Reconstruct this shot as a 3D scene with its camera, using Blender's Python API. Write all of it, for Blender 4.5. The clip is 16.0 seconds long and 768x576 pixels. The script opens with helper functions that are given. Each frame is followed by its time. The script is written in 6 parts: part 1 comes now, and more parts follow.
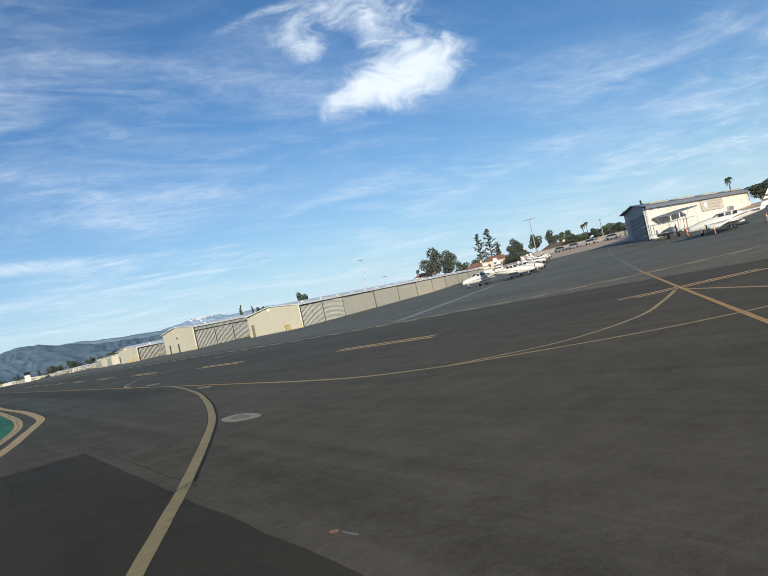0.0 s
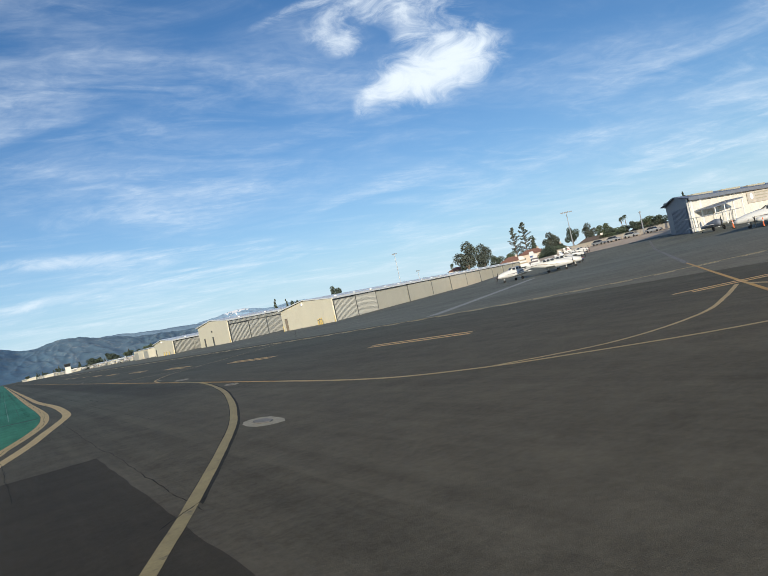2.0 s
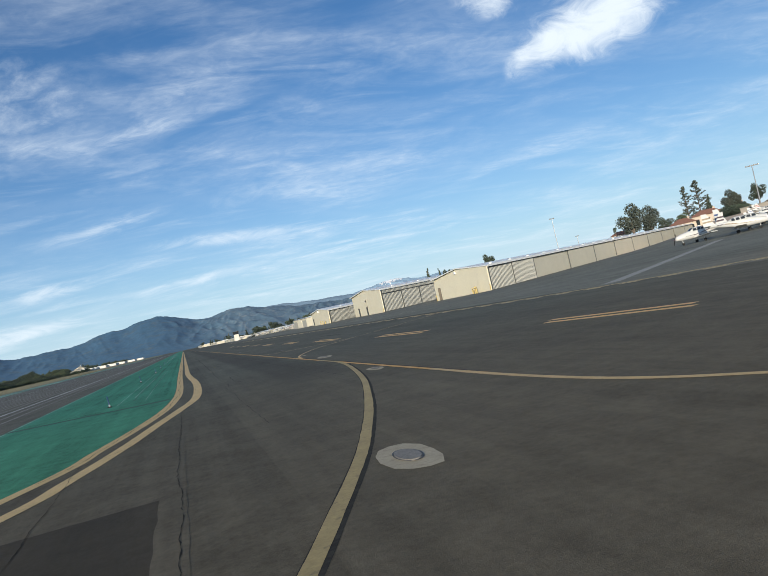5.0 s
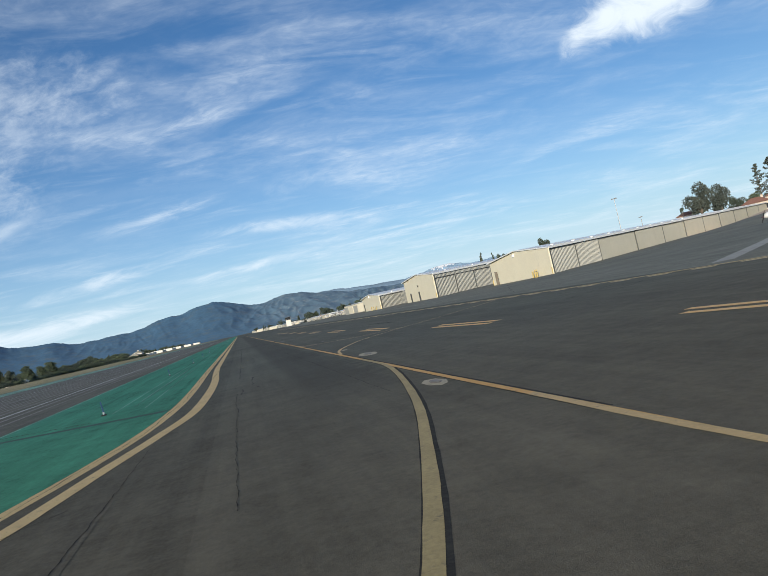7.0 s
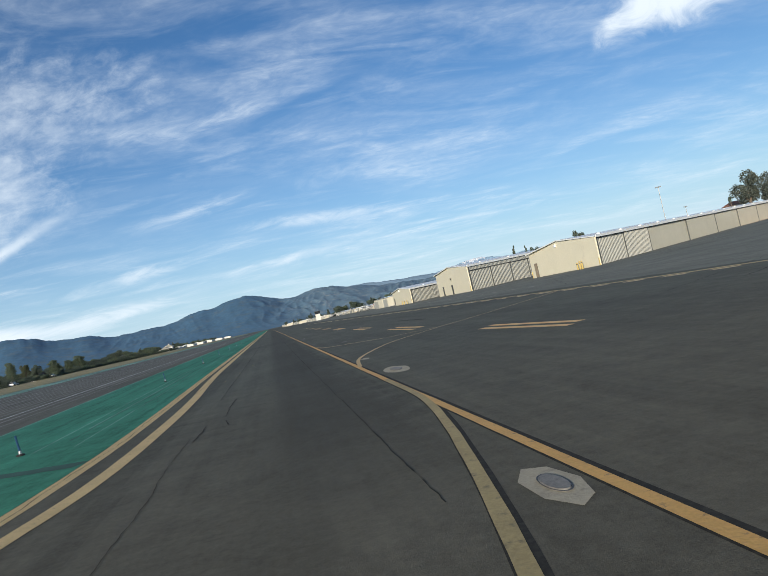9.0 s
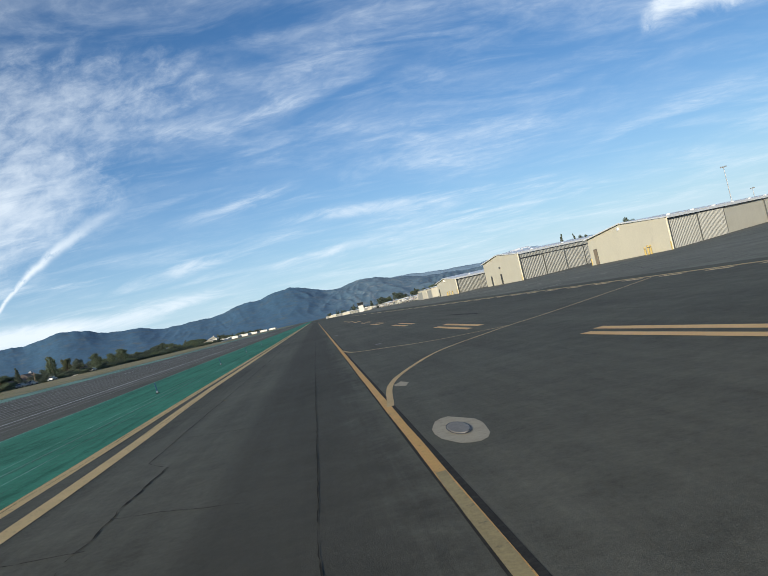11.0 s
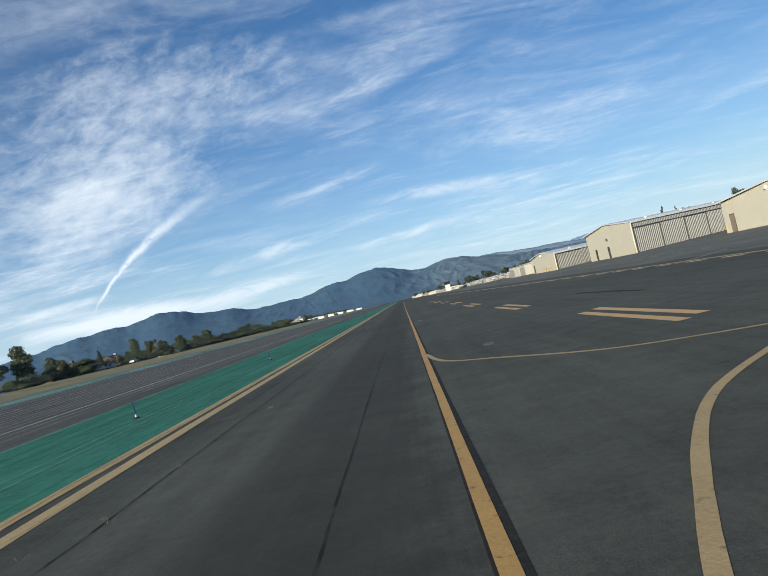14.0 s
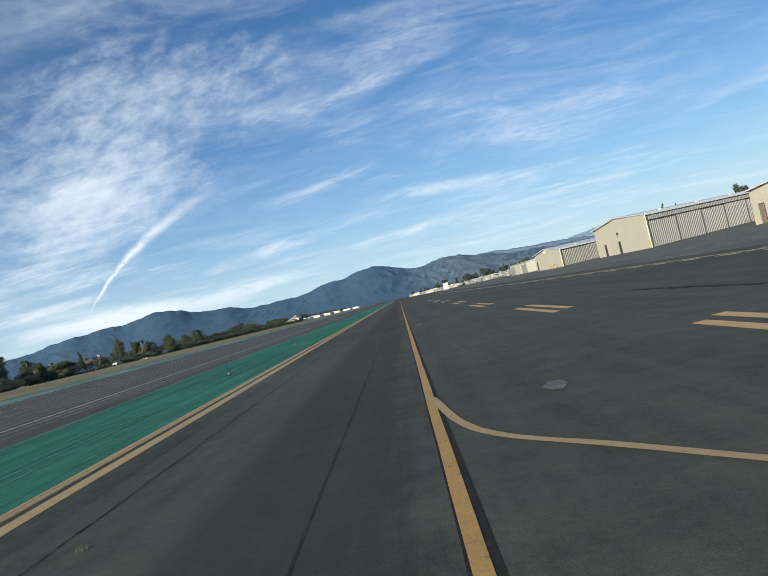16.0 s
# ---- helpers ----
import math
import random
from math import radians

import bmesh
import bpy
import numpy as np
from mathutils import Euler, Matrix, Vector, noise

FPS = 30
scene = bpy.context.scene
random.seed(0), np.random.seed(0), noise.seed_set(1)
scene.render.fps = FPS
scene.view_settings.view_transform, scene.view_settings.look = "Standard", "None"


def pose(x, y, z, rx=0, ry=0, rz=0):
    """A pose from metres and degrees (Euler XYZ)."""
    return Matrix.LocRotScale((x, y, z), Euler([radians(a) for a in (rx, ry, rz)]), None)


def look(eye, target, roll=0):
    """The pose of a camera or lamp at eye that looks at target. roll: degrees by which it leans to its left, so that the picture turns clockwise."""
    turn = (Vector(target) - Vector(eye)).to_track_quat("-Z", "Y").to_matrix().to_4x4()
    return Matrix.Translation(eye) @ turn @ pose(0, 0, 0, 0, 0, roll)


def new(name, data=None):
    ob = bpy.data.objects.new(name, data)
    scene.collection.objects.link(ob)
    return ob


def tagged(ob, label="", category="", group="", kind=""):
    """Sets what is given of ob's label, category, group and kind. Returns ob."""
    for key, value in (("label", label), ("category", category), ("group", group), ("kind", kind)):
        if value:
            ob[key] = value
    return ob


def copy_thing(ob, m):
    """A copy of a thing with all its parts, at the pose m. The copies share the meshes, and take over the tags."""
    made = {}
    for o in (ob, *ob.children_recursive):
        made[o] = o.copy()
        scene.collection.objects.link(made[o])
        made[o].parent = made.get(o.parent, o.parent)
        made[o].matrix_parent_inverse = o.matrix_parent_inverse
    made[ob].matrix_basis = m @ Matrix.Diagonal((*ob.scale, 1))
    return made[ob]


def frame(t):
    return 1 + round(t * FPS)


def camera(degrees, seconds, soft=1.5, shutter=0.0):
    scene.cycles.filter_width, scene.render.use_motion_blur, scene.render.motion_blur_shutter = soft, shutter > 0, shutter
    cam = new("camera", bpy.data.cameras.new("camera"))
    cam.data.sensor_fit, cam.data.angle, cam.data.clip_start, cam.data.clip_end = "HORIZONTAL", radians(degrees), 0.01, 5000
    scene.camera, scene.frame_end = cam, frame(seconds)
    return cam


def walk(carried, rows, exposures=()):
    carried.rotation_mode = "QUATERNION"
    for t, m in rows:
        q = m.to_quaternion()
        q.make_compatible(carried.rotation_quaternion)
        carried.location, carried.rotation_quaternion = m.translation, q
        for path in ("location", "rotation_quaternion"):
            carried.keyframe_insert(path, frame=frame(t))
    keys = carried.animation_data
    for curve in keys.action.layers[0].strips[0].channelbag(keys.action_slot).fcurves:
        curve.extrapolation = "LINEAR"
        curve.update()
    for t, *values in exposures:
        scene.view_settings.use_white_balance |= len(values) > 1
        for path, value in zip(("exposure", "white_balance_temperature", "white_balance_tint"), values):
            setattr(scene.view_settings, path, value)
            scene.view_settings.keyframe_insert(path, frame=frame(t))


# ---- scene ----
cam = camera(57.97, 16.0, soft=0.8)
PATH = [
    (0, (-8.037, 0.000, 1.741), (2.687, 16.879, 2.070), -12.55),
    (0.5, (-7.950, 0.144, 1.739), (2.706, 17.066, 2.061), -12.53),
    (1, (-7.798, 0.393, 1.743), (2.748, 17.384, 2.083), -12.50),
    (1.5, (-7.590, 0.769, 1.734), (2.730, 17.897, 2.084), -12.48),
    (2, (-7.365, 1.145, 1.747), (2.517, 18.529, 2.117), -12.40),
    (2.5, (-7.117, 1.652, 1.747), (2.164, 19.364, 2.149), -12.35),
    (3, (-6.810, 2.290, 1.740), (1.789, 20.341, 2.177), -12.33),
    (3.5, (-6.473, 3.197, 1.716), (1.433, 21.562, 2.177), -12.30),
    (4, (-6.126, 4.064, 1.728), (1.033, 22.732, 2.212), -12.40),
    (4.5, (-5.796, 5.060, 1.760), (0.623, 23.996, 2.245), -12.65),
    (7, (-3.779, 12.724, 1.744), (0.503, 32.257, 2.126), -12.92),
    (7.5, (-3.406, 14.492, 1.732), (0.677, 34.067, 2.110), -12.95),
    (8, (-3.083, 16.290, 1.724), (0.790, 35.908, 2.115), -12.90),
    (10.5, (-1.099, 27.049, 1.737), (1.406, 46.886, 2.173), -13.08),
    (11, (-0.849, 29.246, 1.734), (1.273, 49.128, 2.173), -13.21),
    (11.5, (-0.633, 31.464, 1.726), (1.025, 51.390, 2.165), -13.24),
    (12, (-0.515, 33.518, 1.676), (0.637, 53.479, 2.138), -13.32),
    (12.5, (-0.409, 36.088, 1.689), (0.166, 56.075, 2.155), -13.35),
    (13, (-0.337, 38.300, 1.679), (-0.231, 58.294, 2.140), -13.43),
    (13.5, (-0.275, 40.403, 1.651), (-0.504, 60.397, 2.110), -13.50),
    (14, (-0.236, 42.581, 1.652), (-0.661, 62.571, 2.095), -13.57),
    (14.5, (-0.192, 44.687, 1.640), (-0.677, 64.676, 2.065), -13.52),
    (15, (-0.204, 46.869, 1.663), (-0.681, 66.859, 2.072), -13.61),
    (15.5, (-0.192, 48.960, 1.639), (-0.578, 68.953, 2.024), -13.66),
    (16, (-0.098, 51.221, 1.635), (-0.452, 71.214, 2.021), -13.66),
]
walk(cam, [(t, look(e, g, r)) for t, e, g, r in PATH])

# ---- world, sun and exposure ----
SUN_EL, SUN_AZ = 14.0, 209.0          # degrees; azimuth clockwise from +y
sun_from = Vector((math.sin(radians(SUN_AZ)) * math.cos(radians(SUN_EL)),
                   math.cos(radians(SUN_AZ)) * math.cos(radians(SUN_EL)), math.sin(radians(SUN_EL))))
lamp = new("sun", bpy.data.lights.new("sun", "SUN"))
lamp.data.energy, lamp.data.angle, lamp.data.color = 4.8, radians(0.55), (0.97, 0.88, 0.72)
lamp.matrix_world = look(sun_from * 100, (0, 0, 0))


def build_world():
    w = bpy.data.worlds.new("sky")
    scene.world = w
    w.use_nodes = True
    nt = w.node_tree
    nt.nodes.clear()
    N, K = nt.nodes.new, nt.links.new
    out, bg = N("ShaderNodeOutputWorld"), N("ShaderNodeBackground")
    sky = N("ShaderNodeTexSky")
    sky.sky_type, sky.sun_disc = "NISHITA", False
    sky.sun_elevation, sky.sun_rotation = radians(SUN_EL), radians(SUN_AZ)
    sky.air_density, sky.dust_density, sky.ozone_density = 1.0, 0.1, 4.0
    co = N("ShaderNodeTexCoord")
    sep = N("ShaderNodeSeparateXYZ")
    K(co.outputs["Generated"], sep.inputs[0])

    def m(op, a, b=None, c=None):
        n = N("ShaderNodeMath")
        n.operation = op
        for i, v in enumerate((a, b, c)):
            if v is None:
                continue
            if isinstance(v, (int, float)):
                n.inputs[i].default_value = v
            else:
                K(v, n.inputs[i])
        return n.outputs[0]

    def ramp(v, lo, hi):
        n = N("ShaderNodeMapRange")
        n.interpolation_type = "SMOOTHSTEP"
        K(v, n.inputs[0])
        n.inputs[1].default_value, n.inputs[2].default_value = lo, hi
        return n.outputs[0]

    z = m("MAXIMUM", sep.outputs[2], 0.0)
    den = m("ADD", z, 0.10)
    px, py = m("DIVIDE", sep.outputs[0], den), m("DIVIDE", sep.outputs[1], den)
    flat = N("ShaderNodeCombineXYZ")
    K(px, flat.inputs[0])
    K(py, flat.inputs[1])

    def fibre(rot, sx, sy, scale, detail, rough, dist, seed):
        mp = N("ShaderNodeMapping")
        mp.inputs["Rotation"].default_value = (0, 0, radians(rot))
        mp.inputs["Scale"].default_value = (sx, sy, 1)
        mp.inputs["Location"].default_value = (seed, seed * 0.37, seed * 0.11)
        K(flat.outputs[0], mp.inputs[0])
        n = N("ShaderNodeTexNoise")
        n.inputs["Scale"].default_value, n.inputs["Detail"].default_value = scale, detail
        n.inputs["Roughness"].default_value, n.inputs["Distortion"].default_value = rough, dist
        K(mp.outputs[0], n.inputs["Vector"])
        return n.outputs[0]

    cover = ramp(fibre(50, 1.0, 1.0, 0.62, 5, 0.55, 0.6, 1.3), 0.36, 0.66)
    veil = ramp(fibre(24, 0.9, 1.35, 1.3, 9, 0.58, 0.7, 3.1), 0.38, 0.76)
    wisps = ramp(fibre(-14, 0.75, 1.7, 2.8, 9, 0.60, 0.8, 7.7), 0.44, 0.80)
    mottle = ramp(fibre(35, 1.0, 1.35, 8.5, 6, 0.62, 1.4, 5.1), 0.32, 0.70)
    thin = m("ADD", m("MULTIPLY", veil, 0.46), m("MULTIPLY", wisps, 0.36))
    cirrus = m("MULTIPLY", m("MULTIPLY", thin, m("ADD", m("MULTIPLY", mottle, 0.45), 0.62)), m("ADD", m("MULTIPLY", cover, 0.85), 0.22))

    def dot(v):
        n = N("ShaderNodeVectorMath")
        n.operation = "DOT_PRODUCT"
        K(co.outputs["Generated"], n.inputs[0])
        n.inputs[1].default_value = v
        return n.outputs["Value"]

    def local(az, el, tilt):
        """Degrees along and across a tilted frame at a bearing and height, and a mask of that half of the sky."""
        a, e, k = radians(az), radians(el), radians(tilt)
        c = Vector((math.sin(a) * math.cos(e), math.cos(a) * math.cos(e), math.sin(e)))
        r = Vector((math.cos(a), -math.sin(a), 0))
        u = r.cross(c)
        x = m("MULTIPLY", dot(r * math.cos(k) + u * math.sin(k)), 57.3)
        y = m("MULTIPLY", dot(u * math.cos(k) - r * math.sin(k)), 57.3)
        return x, y, ramp(dot(c), 0.3, 0.6)

    def torn(x, y, sx, sy, seed, detail=10, rough=0.62, dist=0.8):
        v, n = N("ShaderNodeCombineXYZ"), N("ShaderNodeTexNoise")
        K(m("MULTIPLY", x, sx), v.inputs[0])
        K(m("MULTIPLY", y, sy), v.inputs[1])
        v.inputs[2].default_value = seed
        n.inputs["Scale"].default_value, n.inputs["Detail"].default_value = 1.0, detail
        n.inputs["Roughness"].default_value, n.inputs["Distortion"].default_value = rough, dist
        K(v.outputs[0], n.inputs["Vector"])
        return n.outputs[0]

    def lobe(az, el, wide, tall, tilt, weight):
        x, y, front = local(az, el, tilt)
        x, y = m("DIVIDE", x, wide), m("DIVIDE", y, tall)
        d = m("ADD", m("MULTIPLY", x, x), m("MULTIPLY", y, y))
        return m("MULTIPLY", m("MULTIPLY", m("EXPONENT", m("MULTIPLY", d, -1.0)), weight), front)

    def bank(lobes, at, sx, sy, seed, rag, lo, hi, opacity, swirl=0.8):
        """A cloud bank: soft lobes torn into fibres by noise."""
        field = lobe(*lobes[0])
        for q in lobes[1:]:
            field = m("ADD", field, lobe(*q))
        x, y, front = local(*at)
        n = m("MULTIPLY", m("SUBTRACT", torn(x, y, sx, sy, seed, 12, 0.64, swirl), 0.5), rag)
        body = ramp(m("ADD", field, m("MULTIPLY", n, ramp(field, 0.0, 0.5))), lo, hi)
        return m("MULTIPLY", body, opacity)

    def contrail():
        """A curved trail, broad and feathered at its upper end, thin and broken at the lower."""
        x, y, front = local(-17.7, 8.3, 31.8)
        s = m("DIVIDE", x, 7.3)
        bow = m("MULTIPLY", m("SUBTRACT", 1.0, m("MULTIPLY", s, s)), 1.25)
        wav = m("MULTIPLY", m("SUBTRACT", torn(x, y, 0.55, 0.1, 2.2, 4, 0.5, 0.1), 0.5), 0.5)
        off = m("ADD", m("SUBTRACT", y, bow), wav)
        half = m("ADD", m("MULTIPLY", ramp(x, -8.0, 9.5), 0.56), 0.09)
        q = m("DIVIDE", off, half)
        prof = m("EXPONENT", m("MULTIPLY", m("MULTIPLY", q, q), -1.0))
        fray = ramp(torn(x, y, 1.3, 2.2, 4.4, 8, 0.6, 0.1), 0.12, 0.50)
        ends = m("MULTIPLY", ramp(x, -7.8, -5.2), m("SUBTRACT", 1.0, m("MULTIPLY", ramp(x, -3.0, 7.5), 0.95)))
        return m("MULTIPLY", m("MULTIPLY", m("MULTIPLY", prof, fray), m("MULTIPLY", ends, 0.97)), front)

    clouds = m("MAXIMUM", cirrus, contrail())
    for b in BANKS:
        c = bank(*b)
        clouds = m("SUBTRACT", m("ADD", clouds, c), m("MULTIPLY", clouds, c))
    haze = m("MULTIPLY", m("POWER", m("SUBTRACT", 1.0, z), HAZE_FALL), HAZE_AMOUNT)
    low = N("ShaderNodeMix")
    low.data_type = "RGBA"
    K(haze, low.inputs["Factor"])
    tint = N("ShaderNodeMix")
    tint.data_type, tint.blend_type = "RGBA", "MULTIPLY"
    tint.inputs["Factor"].default_value = 1.0
    tint.inputs["B"].default_value = SKY_TINT
    K(sky.outputs[0], tint.inputs["A"])
    K(tint.outputs["Result"], low.inputs["A"])
    low.inputs["B"].default_value = HAZE_COLOUR
    mix = N("ShaderNodeMix")
    mix.data_type = "RGBA"
    K(clouds, mix.inputs["Factor"])
    K(low.outputs["Result"], mix.inputs["A"])
    mix.inputs["B"].default_value = CLOUD_COLOUR
    K(mix.outputs["Result"], bg.inputs[0])
    bg.inputs[1].default_value = SKY_STRENGTH
    K(bg.outputs[0], out.inputs[0])


SKY_STRENGTH = 0.12
SKY_TINT = (0.56, 0.78, 0.93, 1)
HAZE_COLOUR, HAZE_AMOUNT, HAZE_FALL = (5.25, 6.7, 8.05, 1), 0.92, 8.6
CLOUD_COLOUR = (7.5, 8.3, 9.0, 1)
# lobes of bearing, height, half width, half height, tilt and weight; frame; noise along and across; seed; raggedness; thresholds; opacity
BANKS = [([(38.0, 17.0, 4.6, 2.1, 4, 1.25), (34.0, 16.9, 2.4, 1.5, 30, 0.8), (31.5, 16.0, 0.7, 1.3, -35, 0.6), (39.6, 19.0, 2.6, 1.6, 0, 0.6), (30.2, 20.9, 2.2, 1.1, -25, 0.85),
           (29.6, 22.6, 1.6, 0.9, 30, 0.6), (35.5, 22.8, 5.5, 1.5, -8, 0.75), (26.2, 23.6, 3.2, 0.45, 12, 0.45), (36.0, 20.6, 1.4, 1.2, 50, 0.4)],
          (36, 18.5, -6), 0.30, 0.52, 0.7, 2.3, 0.16, 1.5, 0.97),
         ([(-22.0, 3.6, 8.0, 0.9, -2, 0.9), (-9.0, 3.9, 5.0, 0.7, 6, 0.6), (-27.0, 5.2, 5.0, 0.6, 4, 0.5)], (-18, 4, 2), 0.16, 0.9, 3.3, 1.5, 0.12, 0.9, 0.9),
         ([(-22.0, 13.5, 5.0, 2.4, 12, 0.8), (-9.8, 6.2, 5.0, 0.6, 6, 0.95), (6.0, 8.0, 7.0, 0.6, -4, 0.85), (2.0, 5.2, 6.0, 0.5, 4, 0.8), (-4.0, 10.5, 5.0, 0.7, 8, 0.7), (1.0, 17.4, 5.0, 0.9, 10, 0.5), (-8.0, 17.0, 5.0, 1.0, -6, 0.5), (58.0, 9.0, 6.0, 0.8, 6, 0.6), (52.0, 6.0, 4.0, 0.6, 8, 0.5)],
          (0, 10, 6), 0.22, 0.9, 6.1, 2.2, 0.12, 1.5, 0.74),
         ([(-19.0, 18.0, 9.0, 6.0, 20, 0.9), (-22.0, 11.5, 8.0, 3.6, 10, 0.85), (-7.0, 20.0, 6.0, 3.0, 0, 0.45), (7.0, 11.0, 5.0, 3.0, 10, 0.35)], (-10, 15, 14), 0.42, 0.75, 8.8, 2.4, 0.15, 1.8, 0.62, 0.25)]
build_world()

# ---- materials ----


def mat(name, base, rough=0.7, metal=0.0, vary=0.12, scale=3.0, fine=40.0, bump=0.1, spots=None, island=0.0, spec=0.5):
    """A surface with two scales of variation: broad stains and fine grain."""
    mt = bpy.data.materials.new(name)
    mt.use_nodes = True
    nt = mt.node_tree
    N, K = nt.nodes.new, nt.links.new
    b = nt.nodes["Principled BSDF"]
    b.inputs["Roughness"].default_value, b.inputs["Metallic"].default_value = rough, metal
    b.inputs["Specular IOR Level"].default_value = spec
    co = N("ShaderNodeTexCoord")
    n1, n2 = N("ShaderNodeTexNoise"), N("ShaderNodeTexNoise")
    n1.inputs["Scale"].default_value, n1.inputs["Detail"].default_value = scale, 6
    n1.inputs["Roughness"].default_value = 0.6
    n2.inputs["Scale"].default_value, n2.inputs["Detail"].default_value = fine, 4
    K(co.outputs["Object"], n1.inputs["Vector"])
    K(co.outputs["Object"], n2.inputs["Vector"])
    add = N("ShaderNodeMath")
    add.operation = "ADD"
    K(n1.outputs[0], add.inputs[0])
    K(n2.outputs[0], add.inputs[1])
    rg = N("ShaderNodeMapRange")
    rg.inputs[1].default_value, rg.inputs[2].default_value = 0.6, 1.4
    rg.inputs[3].default_value, rg.inputs[4].default_value = 1 - vary, 1 + vary
    K(add.outputs[0], rg.inputs[0])
    col = N("ShaderNodeMix")
    col.data_type, col.blend_type = "RGBA", "MULTIPLY"
    col.inputs["Factor"].default_value = 1.0
    col.inputs["A"].default_value = (*base, 1)
    K(rg.outputs[0], col.inputs["B"])
    last = col.outputs["Result"]
    if spots:
        n3 = N("ShaderNodeTexNoise")
        n3.inputs["Scale"].default_value, n3.inputs["Detail"].default_value = spots[1], 5
        n3.inputs["Roughness"].default_value = 0.65
        K(co.outputs["Object"], n3.inputs["Vector"])
        r3 = N("ShaderNodeMapRange")
        r3.inputs[1].default_value, r3.inputs[2].default_value = spots[2], spots[3]
        K(n3.outputs[0], r3.inputs[0])
        mx = N("ShaderNodeMix")
        mx.data_type = "RGBA"
        K(r3.outputs[0], mx.inputs["Factor"])
        K(last, mx.inputs["A"])
        mx.inputs["B"].default_value = (*spots[0], 1)
        last = mx.outputs["Result"]
    if island:
        ge = N("ShaderNodeNewGeometry")
        hs = N("ShaderNodeHueSaturation")
        r4 = N("ShaderNodeMapRange")
        r4.inputs[3].default_value, r4.inputs[4].default_value = 1 - island, 1 + island
        K(ge.outputs["Random Per Island"], r4.inputs[0])
        K(r4.outputs[0], hs.inputs["Value"])
        K(last, hs.inputs["Color"])
        last = hs.outputs[0]
    K(last, b.inputs["Base Color"])
    if bump:
        bp = N("ShaderNodeBump")
        bp.inputs["Strength"].default_value, bp.inputs["Distance"].default_value = bump, 0.02
        K(n2.outputs[0], bp.inputs["Height"])
        K(bp.outputs[0], b.inputs["Normal"])
    return mt


